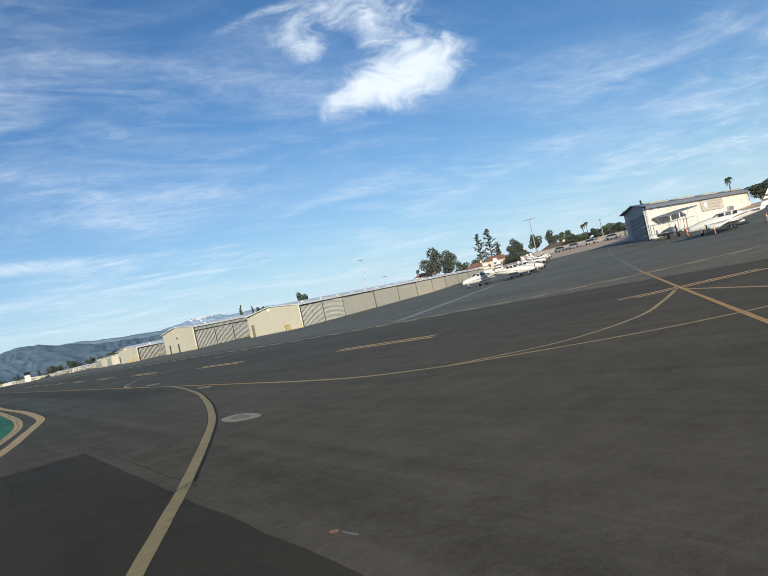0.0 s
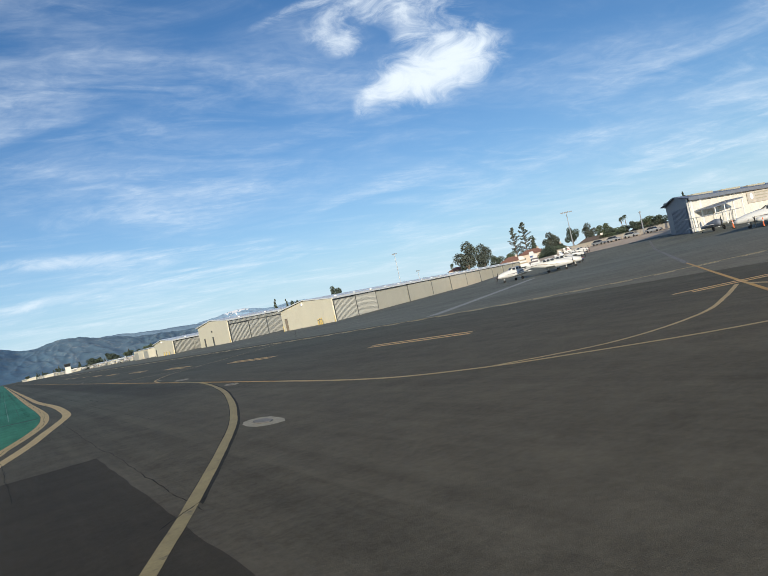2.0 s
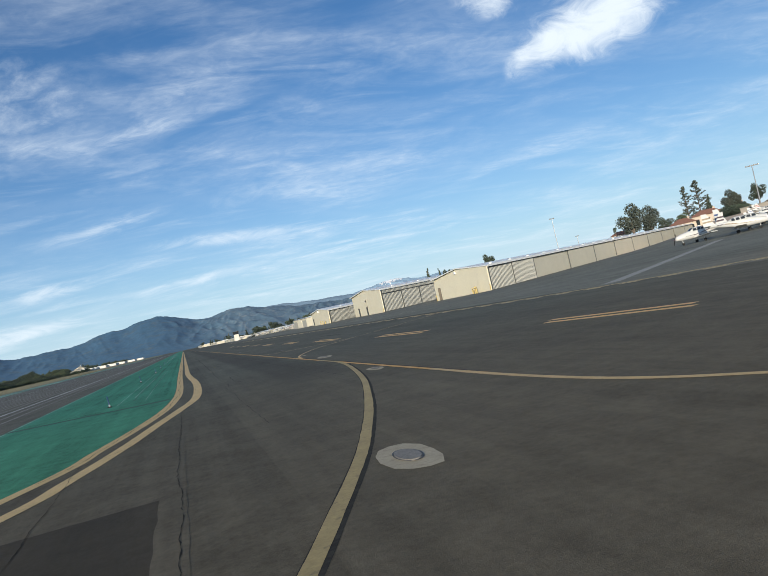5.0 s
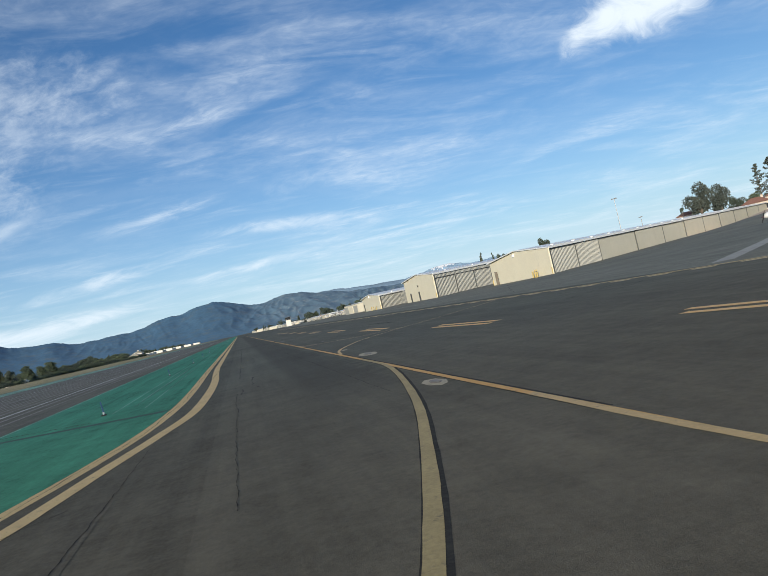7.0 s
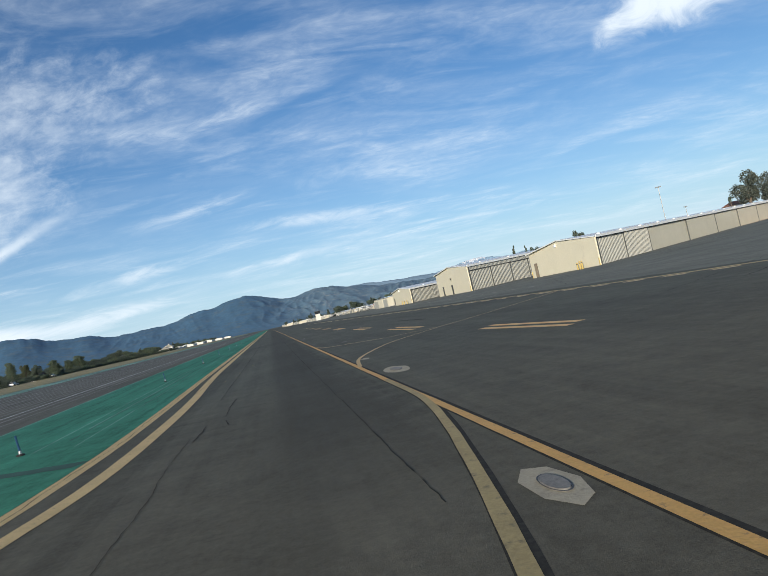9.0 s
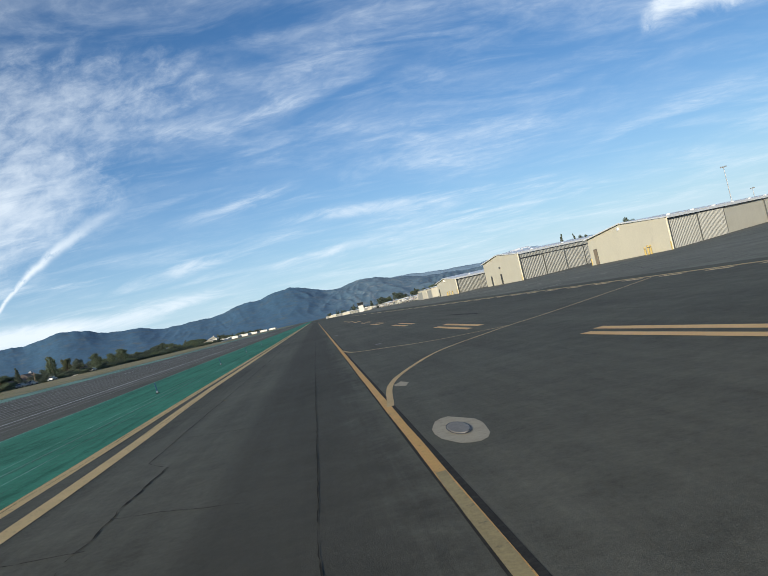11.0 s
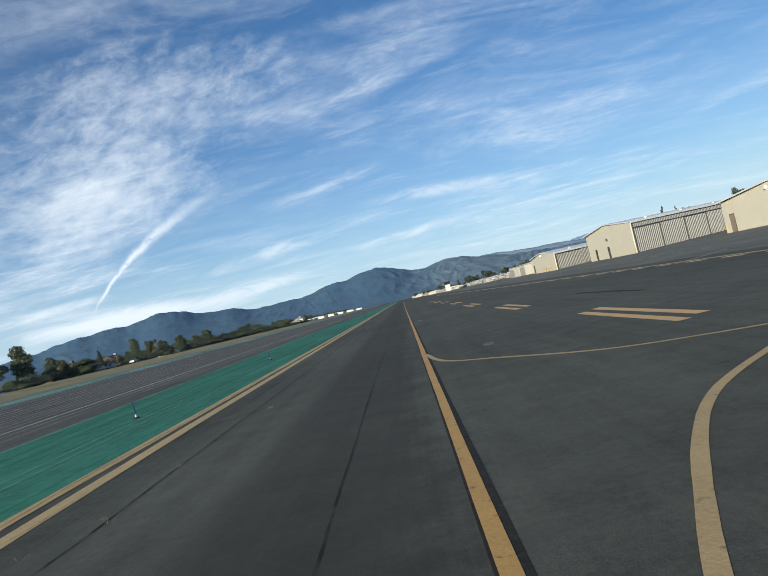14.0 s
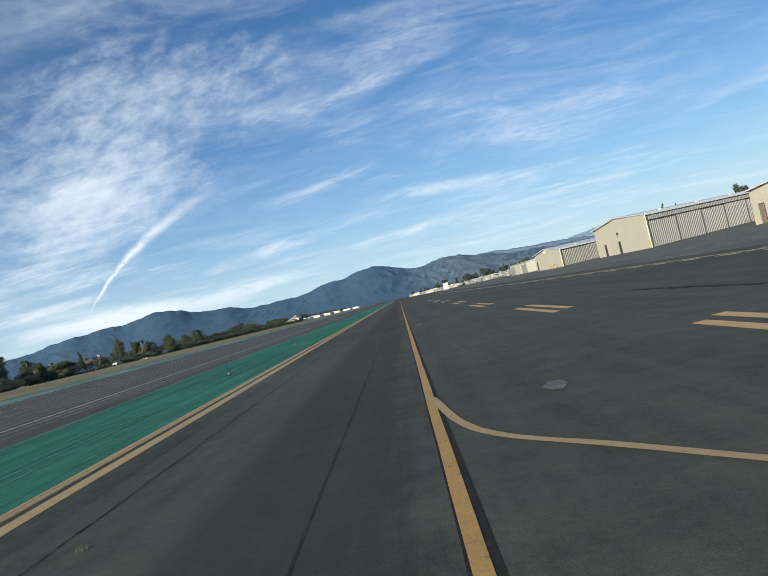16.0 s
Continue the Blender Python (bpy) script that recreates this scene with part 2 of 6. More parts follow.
def asphalt_mat(name, base, stretch=(1, 1), tone=0.35, worn_lane=None):
    """Worn asphalt: aggregate grain, broad patches and long streaks along the way of travel."""
    mt = bpy.data.materials.new(name)
    mt.use_nodes = True
    nt = mt.node_tree
    N, K = nt.nodes.new, nt.links.new
    b = nt.nodes["Principled BSDF"]
    b.inputs["Roughness"].default_value = 0.85
    b.inputs["Specular IOR Level"].default_value = 0.12
    co = N("ShaderNodeTexCoord")

    def noise_of(scale, sx, sy, detail, rough=0.6):
        mp, n = N("ShaderNodeMapping"), N("ShaderNodeTexNoise")
        mp.inputs["Scale"].default_value = (sx, sy, 1)
        n.inputs["Scale"].default_value, n.inputs["Detail"].default_value = scale, detail
        n.inputs["Roughness"].default_value = rough
        K(co.outputs["Object"], mp.inputs[0])
        K(mp.outputs[0], n.inputs["Vector"])
        return n.outputs[0]
    broad = noise_of(0.09, stretch[0], stretch[1], 5)
    streak = noise_of(0.5, 1.6, 0.06, 6, 0.7)
    mid = noise_of(1.4, 1, 1, 6, 0.65)
    lane = noise_of(0.9, 2.6, 0.10, 5, 0.75)
    fleck = noise_of(9, 1, 1, 8, 0.75)
    grain = noise_of(70, 1, 1, 3, 0.8)
    total = None
    for sock, weight in ((broad, 1.7), (streak, 1.5), (lane, 1.2), (mid, 1.7), (fleck, 1.9), (grain, 1.9)):
        mm = N("ShaderNodeMath")
        mm.operation = "MULTIPLY_ADD"
        K(sock, mm.inputs[0])
        mm.inputs[1].default_value = weight
        if total is None:
            mm.inputs[2].default_value = -0.5 * 9.9
        else:
            K(total, mm.inputs[2])
        total = mm.outputs[0]
    rg = N("ShaderNodeMapRange")
    rg.inputs[1].default_value, rg.inputs[2].default_value = -0.85, 0.85
    rg.inputs[3].default_value, rg.inputs[4].default_value = 1 - 1.25 * tone, 1 + 1.25 * tone
    K(total, rg.inputs[0])
    col = N("ShaderNodeMix")
    col.data_type, col.blend_type = "RGBA", "MULTIPLY"
    col.inputs["Factor"].default_value = 1.0
    col.inputs["A"].default_value = (*base, 1)
    K(rg.outputs[0], col.inputs["B"])
    last = col.outputs["Result"]
    # the older pavement round the lead-in has weathered browner than the stretch beyond
    where, age = N("ShaderNodeSeparateXYZ"), N("ShaderNodeMapRange")
    K(co.outputs["Object"], where.inputs[0])
    K(where.outputs[1], age.inputs[0])
    age.inputs[1].default_value, age.inputs[2].default_value = 8.0, 44.0
    hue, aged = N("ShaderNodeMix"), N("ShaderNodeMix")
    hue.data_type = aged.data_type = "RGBA"
    aged.blend_type = "MULTIPLY"
    K(age.outputs[0], hue.inputs["Factor"])
    hue.inputs["A"].default_value, hue.inputs["B"].default_value = (1.11, 1.0, 0.90, 1), (0.93, 1.0, 1.04, 1)
    aged.inputs["Factor"].default_value = 1.0
    K(last, aged.inputs["A"])
    K(hue.outputs["Result"], aged.inputs["B"])
    last = aged.outputs["Result"]
    if worn_lane:
        x0, x1, y0, depth = worn_lane

        def edge(sock, lo, hi):
            n = N("ShaderNodeMapRange")
            n.interpolation_type = "SMOOTHSTEP"
            n.inputs[1].default_value, n.inputs[2].default_value = lo, hi
            K(sock, n.inputs[0])
            return n.outputs[0]

        def times(a, c, op="MULTIPLY"):
            n = N("ShaderNodeMath")
            n.operation = op
            for i, v in enumerate((a, c)):
                if isinstance(v, (int, float)):
                    n.inputs[i].default_value = v
                else:
                    K(v, n.inputs[i])
            return n.outputs[0]
        sep = N("ShaderNodeSeparateXYZ")
        K(co.outputs["Object"], sep.inputs[0])
        wander = times(times(mid, 1.2), times(lane, 1.2), "ADD")
        x = times(sep.outputs[0], wander, "ADD")
        band = times(edge(x, x0 + 0.9, x0 + 1.5), edge(times(x, -1.0), -x1 - 1.5, -x1 - 0.7))
        band = times(times(band, edge(sep.outputs[1], y0, y0 + 9.0)), depth)
        dark = N("ShaderNodeMix")
        dark.data_type = "RGBA"
        K(band, dark.inputs["Factor"])
        K(last, dark.inputs["A"])
        dark.inputs["B"].default_value = (base[0] * 0.45, base[1] * 0.45, base[2] * 0.47, 1)
        last = dark.outputs["Result"]
    K(last, b.inputs["Base Color"])
    bp = N("ShaderNodeBump")
    bp.inputs["Strength"].default_value, bp.inputs["Distance"].default_value = 0.5, 0.012
    K(grain, bp.inputs["Height"])
    K(bp.outputs[0], b.inputs["Normal"])
    return mt


M_APRON = asphalt_mat("apron_asphalt", (0.126, 0.117, 0.089), tone=0.32, worn_lane=(-2.5, -0.25, 24.0, 0.54))
# lighter base colour holds the outer apron's grazing sheen and windscreen haze
M_APRON_OUTER = asphalt_mat("sheen_lightened_asphalt", (0.208, 0.194, 0.152), tone=0.35)
M_GREEN_DARK = mat("dark_green_stain", (0.020, 0.078, 0.052), 0.8, vary=0.3, scale=1.0)
M_TAXI = asphalt_mat("taxiway_asphalt", (0.112, 0.104, 0.079), tone=0.40)
M_RUNWAY = asphalt_mat("runway_asphalt", (0.138, 0.127, 0.099), tone=0.4)
M_PATCHA = asphalt_mat("patched_asphalt", (0.058, 0.053, 0.041), tone=0.3)
M_WORN = asphalt_mat("pale_worn_asphalt", (0.112, 0.104, 0.080), tone=0.4)
M_COLLAR = mat("weathered_collar_concrete", (0.40, 0.35, 0.25), 0.9, vary=0.18, scale=3, fine=40, bump=0.3, spots=((0.26, 0.23, 0.17), 7.0, 0.55, 0.72))
M_TAR = mat("sealing_tar", (0.030, 0.027, 0.022), 0.95, vary=0.3, scale=4, bump=0.3, spec=0.1)
M_BORDER = mat("black_border_paint", (0.036, 0.034, 0.029), 0.95, vary=0.35, scale=2.0, spots=((0.060, 0.056, 0.046), 9.0, 0.48, 0.7), spec=0.15)
M_YELLOW = mat("yellow_marking_paint", (0.63, 0.36, 0.10), 0.7, vary=0.18, scale=1.5, fine=30, bump=0.2,
               spots=((0.16, 0.12, 0.07), 7.0, 0.60, 0.72))
M_DASH = mat("bright_yellow_marking_paint", (0.78, 0.48, 0.18), 0.65, vary=0.12, scale=1.5, fine=30, bump=0.2)
M_DASHT = mat("pale_yellow_marking_paint", (0.66, 0.50, 0.26), 0.7, vary=0.15, scale=1.5, fine=30, bump=0.2)
M_OLDLINE = mat("old_pale_marking", (0.40, 0.37, 0.30), 0.8, vary=0.3, scale=1.5, fine=20, bump=0.2, spots=((0.16, 0.15, 0.12), 4.0, 0.52, 0.66))
M_BRANCH = mat("sun_paled_yellow_paint", (0.56, 0.39, 0.17), 0.7, vary=0.2, scale=1.5, fine=30, bump=0.2, spots=((0.16, 0.13, 0.09), 7.0, 0.60, 0.74))
# worn yellow with lens vignetting put in as a darker base colour
M_LEAD = mat("vignette_dark_yellow_paint", (0.38, 0.29, 0.125), 0.75, vary=0.25, scale=1.4, fine=26, bump=0.2,
             spots=((0.11, 0.095, 0.06), 6.0, 0.58, 0.74))
M_TAN = mat("weathered_yellow_paint", (0.60, 0.43, 0.19), 0.75, vary=0.2, scale=1.2, fine=26, bump=0.2,
            spots=((0.13, 0.11, 0.08), 6.0, 0.60, 0.74))
M_WHITE = mat("worn_white_marking", (0.52, 0.51, 0.48), 0.8, vary=0.25, scale=0.8, spots=((0.10, 0.095, 0.09), 3.0, 0.45, 0.7))
M_FADED = mat("faded_marking", (0.25, 0.235, 0.21), 0.85, vary=0.25, scale=0.7, spots=((0.07, 0.066, 0.062), 2.5, 0.45, 0.65))
M_TRENCH = mat("grey_trench_fill", (0.36, 0.35, 0.31), 0.85, vary=0.2, scale=0.7, spots=((0.22, 0.21, 0.19), 2.5, 0.5, 0.7))
M_GREEN = asphalt_mat("green_painted_asphalt", (0.060, 0.240, 0.150), tone=0.42)
M_GREEN_WORN = asphalt_mat("scuffed_green_paint", (0.046, 0.196, 0.122), tone=0.5)
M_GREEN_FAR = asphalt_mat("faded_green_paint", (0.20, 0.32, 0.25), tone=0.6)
M_CONC = mat("pale_concrete", (0.42, 0.39, 0.30), 0.9, vary=0.2, scale=3, bump=0.3, spots=((0.15, 0.13, 0.11), 5, 0.55, 0.75))
M_RUST = mat("worn_iron", (0.25, 0.23, 0.20), 0.75, 0.4, vary=0.3, scale=12)
M_DIRT = mat("bare_dirt", (0.60, 0.46, 0.33), 0.95, vary=0.25, scale=0.12, fine=6, bump=0.3)
M_GROUND = mat("suburban_ground", (0.15, 0.13, 0.085), 0.95, vary=0.4, scale=0.03, fine=0.6, bump=0.2,
               spots=((0.07, 0.09, 0.04), 0.02, 0.45, 0.6))
M_DRYGRASS = mat("dry_grass", (0.26, 0.225, 0.12), 0.95, vary=0.35, scale=0.25, fine=9, bump=0.5,
                 spots=((0.15, 0.16, 0.06), 0.12, 0.5, 0.65))
M_CREAM = mat("cream_painted_steel", (0.80, 0.73, 0.55), 0.55, vary=0.07, scale=0.35, fine=5, bump=0.05,
              spots=((0.66, 0.60, 0.46), 0.5, 0.62, 0.85))
M_DOORPANEL = mat("grey_beige_door_steel", (0.37, 0.365, 0.325), 0.5, vary=0.10, scale=0.5, fine=6, bump=0.05)
M_BEIGE = mat("beige_door_steel", (0.66, 0.61, 0.48), 0.5, vary=0.09, scale=0.4, fine=5, bump=0.05)
M_ROOF = mat("white_roof_steel", (0.86, 0.86, 0.84), 0.45, vary=0.08, scale=0.4, fine=6, bump=0.05)
M_DARKTRIM = mat("dark_door_track", (0.06, 0.06, 0.058), 0.6, vary=0.2)
M_POST = mat("dark_grey_door_post", (0.13, 0.13, 0.115), 0.7, vary=0.15)
M_TANDOOR = mat("tan_personnel_door", (0.33, 0.26, 0.18), 0.6, vary=0.12)
M_BLUEGREY = mat("blue_grey_steel", (0.19, 0.21, 0.25), 0.5, vary=0.12, scale=0.5, fine=5)
M_WHITEWALL = mat("white_painted_steel", (0.78, 0.74, 0.66), 0.55, vary=0.07, scale=0.4, fine=5)
M_PLANE = mat("white_aircraft_paint", (0.66, 0.65, 0.62), 0.25, vary=0.05, scale=1.5, bump=0.02)
M_STRIPE = mat("dark_stripe_paint", (0.10, 0.07, 0.08), 0.3, vary=0.15)
M_REDPAINT = mat("dark_red_paint", (0.28, 0.05, 0.04), 0.35, vary=0.12)
M_BLUEPAINT = mat("blue_paint", (0.06, 0.10, 0.22), 0.35, vary=0.12)
M_GLASS = mat("dark_window_glass", (0.03, 0.035, 0.04), 0.08, vary=0.1, bump=0.0)
M_RUBBER = mat("black_rubber", (0.02, 0.02, 0.02), 0.85, vary=0.2)
M_METAL = mat("galvanised_steel", (0.42, 0.43, 0.44), 0.45, 0.7, vary=0.15, scale=6)
M_LIGHTBLUE = mat("blue_reflective_plastic", (0.010, 0.055, 0.120), 0.35, vary=0.1)
M_SPRAY = mat("faded_orange_spray", (0.42, 0.20, 0.12), 0.8, vary=0.3, scale=9)
M_ORANGE = mat("orange_plastic", (0.75, 0.16, 0.04), 0.5, vary=0.1)
M_BOLLARD = mat("yellow_bollard_paint", (0.60, 0.44, 0.14), 0.5, vary=0.15)
M_BARK = mat("tree_bark", (0.16, 0.12, 0.09), 0.9, vary=0.3, scale=4, fine=30, bump=0.6)
M_LEAF = mat("broad_leaves", (0.094, 0.124, 0.074), 0.7, vary=0.25, island=0.45, bump=0)
M_LEAF_DARK = mat("dark_leaves", (0.064, 0.086, 0.062), 0.7, vary=0.25, island=0.45, bump=0)
M_LEAF_EUC = mat("grey_green_leaves", (0.078, 0.092, 0.072), 0.65, vary=0.25, island=0.4, bump=0)
M_LEAF_DRY = mat("yellowing_leaves", (0.082, 0.092, 0.045), 0.75, vary=0.25, island=0.4, bump=0)
M_TILE = mat("red_clay_tiles", (0.27, 0.135, 0.095), 0.85, vary=0.25, scale=1.5, fine=12, bump=0.4)
M_BROWNROOF = mat("brown_shingles", (0.13, 0.10, 0.08), 0.9, vary=0.3, scale=1.5, fine=12, bump=0.4)
M_STUCCO = mat("peach_stucco", (0.62, 0.52, 0.42), 0.9, vary=0.1, scale=1.0, fine=20, bump=0.2)
M_STUCCO_W = mat("off_white_stucco", (0.70, 0.66, 0.58), 0.9, vary=0.1, scale=1.0, fine=20, bump=0.2)
M_BLOCK = mat("block_wall", (0.66, 0.58, 0.47), 0.9, vary=0.12, scale=0.8, fine=14, bump=0.3)


def slope_mat():
    """Chaparral scrub: blue haze and a sunlit paler east painted in, with bare scars."""
    # the blue is distance haze, put into the scrub's base colour
    mt = mat("hazed_chaparral_slope", (0.064, 0.152, 0.242), 0.95, vary=0.20, scale=0.006, fine=0.05, bump=0, spots=((0.125, 0.165, 0.185), 0.016, 0.52, 0.74))
    nt = mt.node_tree
    N, K = nt.nodes.new, nt.links.new
    b = nt.nodes["Principled BSDF"]
    hazed_base = b.inputs["Base Color"].links[0].from_socket
    co, sep = N("ShaderNodeTexCoord"), N("ShaderNodeSeparateXYZ")
    K(co.outputs["Object"], sep.inputs[0])
    east = N("ShaderNodeMapRange")
    east.interpolation_type = "SMOOTHSTEP"
    east.inputs[1].default_value, east.inputs[2].default_value = -150, 420
    east.inputs[4].default_value = 0.62
    K(sep.outputs[0], east.inputs[0])

    def scrub(sx, sy, sz, lo, hi):
        mp, n, r = N("ShaderNodeMapping"), N("ShaderNodeTexNoise"), N("ShaderNodeMapRange")
        mp.inputs["Scale"].default_value = (sx, sy, sz)
        n.inputs["Scale"].default_value, n.inputs["Detail"].default_value, n.inputs["Roughness"].default_value = 1.0, 7, 0.68
        n.inputs["Distortion"].default_value = 0.8
        K(co.outputs["Object"], mp.inputs[0])
        K(mp.outputs[0], n.inputs["Vector"])
        K(n.outputs[0], r.inputs[0])
        r.inputs[1].default_value, r.inputs[2].default_value = lo, hi
        return r.outputs[0]

    def mixed(f, a, c):
        n = N("ShaderNodeMix")
        n.data_type = "RGBA"
        K(f, n.inputs["Factor"])
        K(a, n.inputs["A"])
        n.inputs["B"].default_value = (*c, 1)
        return n.outputs["Result"]

    def times(a, c):
        n = N("ShaderNodeMath")
        n.operation = "MULTIPLY"
        for i, v in enumerate((a, c)):
            if isinstance(v, float):
                n.inputs[i].default_value = v
            else:
                K(v, n.inputs[i])
        return n.outputs[0]
    # paler eastern tint stands in for sunlight and thinner haze
    col = mixed(east.outputs[0], hazed_base, (0.182, 0.262, 0.306))
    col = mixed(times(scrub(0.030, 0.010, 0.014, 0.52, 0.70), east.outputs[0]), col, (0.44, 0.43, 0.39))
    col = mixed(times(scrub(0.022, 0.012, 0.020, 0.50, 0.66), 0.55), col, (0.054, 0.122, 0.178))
    K(col, b.inputs["Base Color"])
    return mt


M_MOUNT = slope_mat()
# distance haze is painted into both base colours, paler for the farther ridge
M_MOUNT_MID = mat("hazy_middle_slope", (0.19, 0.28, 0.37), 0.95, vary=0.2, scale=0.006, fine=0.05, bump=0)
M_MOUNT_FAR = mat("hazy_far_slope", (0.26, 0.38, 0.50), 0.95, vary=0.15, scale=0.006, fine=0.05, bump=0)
M_SNOW = mat("snow_patch", (0.80, 0.82, 0.85), 0.8, vary=0.08, scale=0.01, fine=0.05, bump=0)
M_CARS = [mat("car_paint_" + n, c, 0.3, 0.1, vary=0.05) for n, c in
          (("white", (0.42, 0.42, 0.41)), ("grey", (0.25, 0.26, 0.27)), ("silver", (0.34, 0.35, 0.36)), ("tan", (0.45, 0.40, 0.32)))]
M_BANNER = mat("faded_banner_cloth", (0.55, 0.50, 0.43), 0.8, vary=0.15, scale=1.2)

# ---- mesh helpers ----


def smooth(t):
    t = min(max(t, 0.0), 1.0)
    return t * t * (3 - 2 * t)


def tilt(x, y):
    """The apron's gentle climb to the east, as a smooth bend into a slope."""
    d = 0.948 * x - 0.321 * y - 5.0
    return 0.0155 * (d + math.sqrt(d * d + 36)) / 2


def tz(x, y=0.0):
    """Height of the ground: level pavement, rising gently beyond the runway and beyond the apron."""
    east = smooth((79 + 0.80 * x - y - 5) / 30)
    return tilt(x, y) + 1.9 * smooth((-x - 22) / 46) + (1.35 * smooth((x - 72) / 26) + 1.65 * smooth((x - 98) / 32)) * east


def mesh(name, verts, faces, material, parent=None, flat=True):
    me = bpy.data.meshes.new(name)
    me.from_pydata(verts, [], faces)
    me.materials.append(material)
    me.update()
    if not flat:
        me.polygons.foreach_set("use_smooth", [True] * len(me.polygons))
    ob = new(name, me)
    if parent:
        ob.parent = parent
    return ob


def part(name, bm, material, parent=None, label="", shade=False):
    me = bpy.data.meshes.new(name)
    bmesh.ops.recalc_face_normals(bm, faces=bm.faces)
    bm.to_mesh(me)
    bm.free()
    me.materials.append(material)
    if shade:
        me.polygons.foreach_set("use_smooth", [True] * len(me.polygons))
    ob = new(name, me)
    if parent:
        ob.parent = parent
    if label:
        ob["label"] = label
    return ob


def holder(name, m, label, category, group="", kind=""):
    ob = new(name)
    ob.matrix_world = m
    ob.empty_display_size = 0.2
    return tagged(ob, label, category, group, kind)


def box(bm, a, b, m=None):
    """A box from corner a to corner b."""
    vs = [bm.verts.new((x, y, z)) for x in (a[0], b[0]) for y in (a[1], b[1]) for z in (a[2], b[2])]
    for f in ((0, 1, 3, 2), (4, 6, 7, 5), (0, 4, 5, 1), (2, 3, 7, 6), (0, 2, 6, 4), (1, 5, 7, 3)):
        bm.faces.new([vs[i] for i in f])
    if m is not None:
        bmesh.ops.transform(bm, matrix=m, verts=vs)
    return vs


def tube(bm, path, radii, n=8, squash=(1, 1), cap=True):
    """A round or squashed tube along a path of points."""
    path = [Vector(p) for p in path]
    rings = []
    for i, p in enumerate(path):
        d = (path[min(i + 1, len(path) - 1)] - path[max(i - 1, 0)]).normalized()
        side = d.cross(Vector((0, 0, 1)))
        side = Vector((1, 0, 0)) if side.length < 1e-4 else side.normalized()
        up = side.cross(d)
        r = radii[i]
        rings.append([bm.verts.new(p + side * (math.cos(2 * math.pi * k / n) * r * squash[0]) + up * (math.sin(2 * math.pi * k / n) * r * squash[1])) for k in range(n)])
    for a, b in zip(rings, rings[1:]):
        for k in range(n):
            bm.faces.new((a[k], a[(k + 1) % n], b[(k + 1) % n], b[k]))
    if cap:
        bm.faces.new(rings[0][::-1])
        bm.faces.new(rings[-1])


def prism(bm, outline, vec):
    """A flat outline of points pushed along vec."""
    a = [bm.verts.new(p) for p in outline]
    b = [bm.verts.new(Vector(p) + Vector(vec)) for p in outline]
    bm.faces.new(a)
    bm.faces.new(b[::-1])
    for i in range(len(a)):
        j = (i + 1) % len(a)
        bm.faces.new((a[i], b[i], b[j], a[j]))


def spline(ctrl, n=40):
    """A smooth curve through control points in the plan."""
    c = [Vector((x, y)) for x, y in ctrl]
    c = [c[0] * 2 - c[1]] + c + [c[-1] * 2 - c[-2]]
    out = []
    for i in range(1, len(c) - 2):
        p0, p1, p2, p3 = c[i - 1:i + 3]
        for k in range(n):
            t = k / n
            out.append(0.5 * ((2 * p1) + (p2 - p0) * t + (2 * p0 - 5 * p1 + 4 * p2 - p3) * t * t + (3 * p1 - p0 - 3 * p2 + p3) * t ** 3))
    out.append(c[-2])
    return out


def strip(pts, w, z, wobble=0.0, rnd=None, side=0.0):
    """Vertices and faces of a ribbon on the ground."""
    verts, faces = [], []
    for i, p in enumerate(pts):
        d = pts[min(i + 1, len(pts) - 1)] - pts[max(i - 1, 0)]
        n = Vector((d.y, -d.x)).normalized()
        wide = w(i / (len(pts) - 1)) if callable(w) else w
        a = wide / 2 + (rnd.uniform(-wobble, wobble) if wobble else 0)
        b = wide / 2 + (rnd.uniform(-wobble, wobble) if wobble else 0)
        q = p + n * side
        for s in (q - n * a, q + n * b):
            verts.append((s.x, s.y, tz(s.x, s.y) + z))
        if i:
            k = 2 * i
            faces.append((k - 2, k - 1, k + 1, k))
    return verts, faces


LEVEL = [0]


def line(name, pts, w, z, material, label, side=0.0, wobble=0.005, seed=1):
    LEVEL[0] = (LEVEL[0] + 1) % 19
    if z == 0.010:
        z = 0.0055 + 0.0002 * LEVEL[0]
    else:
        z += 0.0001 * LEVEL[0]
    v, f = strip([Vector(p) for p in pts], w, z, wobble, random.Random(seed), side)
    return tagged(mesh(name, v, f, material), label, "marking", kind="structure")


def straight(x0, y0, x1, y1, step=1.5):
    n = max(2, int(math.hypot(x1 - x0, y1 - y0) / step))
    return [Vector((x0 + (x1 - x0) * i / n, y0 + (y1 - y0) * i / n)) for i in range(n + 1)]


def sheet(name, xs, ys, dz, material, label, category):
    verts = [(x, y, tz(x, y) + dz) for y in ys for x in xs]
    n = len(xs)
    faces = [(j * n + i, j * n + i + 1, (j + 1) * n + i + 1, (j + 1) * n + i) for j in range(len(ys) - 1) for i in range(n - 1)]
    return tagged(mesh(name, verts, faces, material, flat=False), label, category, kind="structure")


def steps(a, b, n):
    return [a + (b - a) * i / n for i in range(n + 1)]


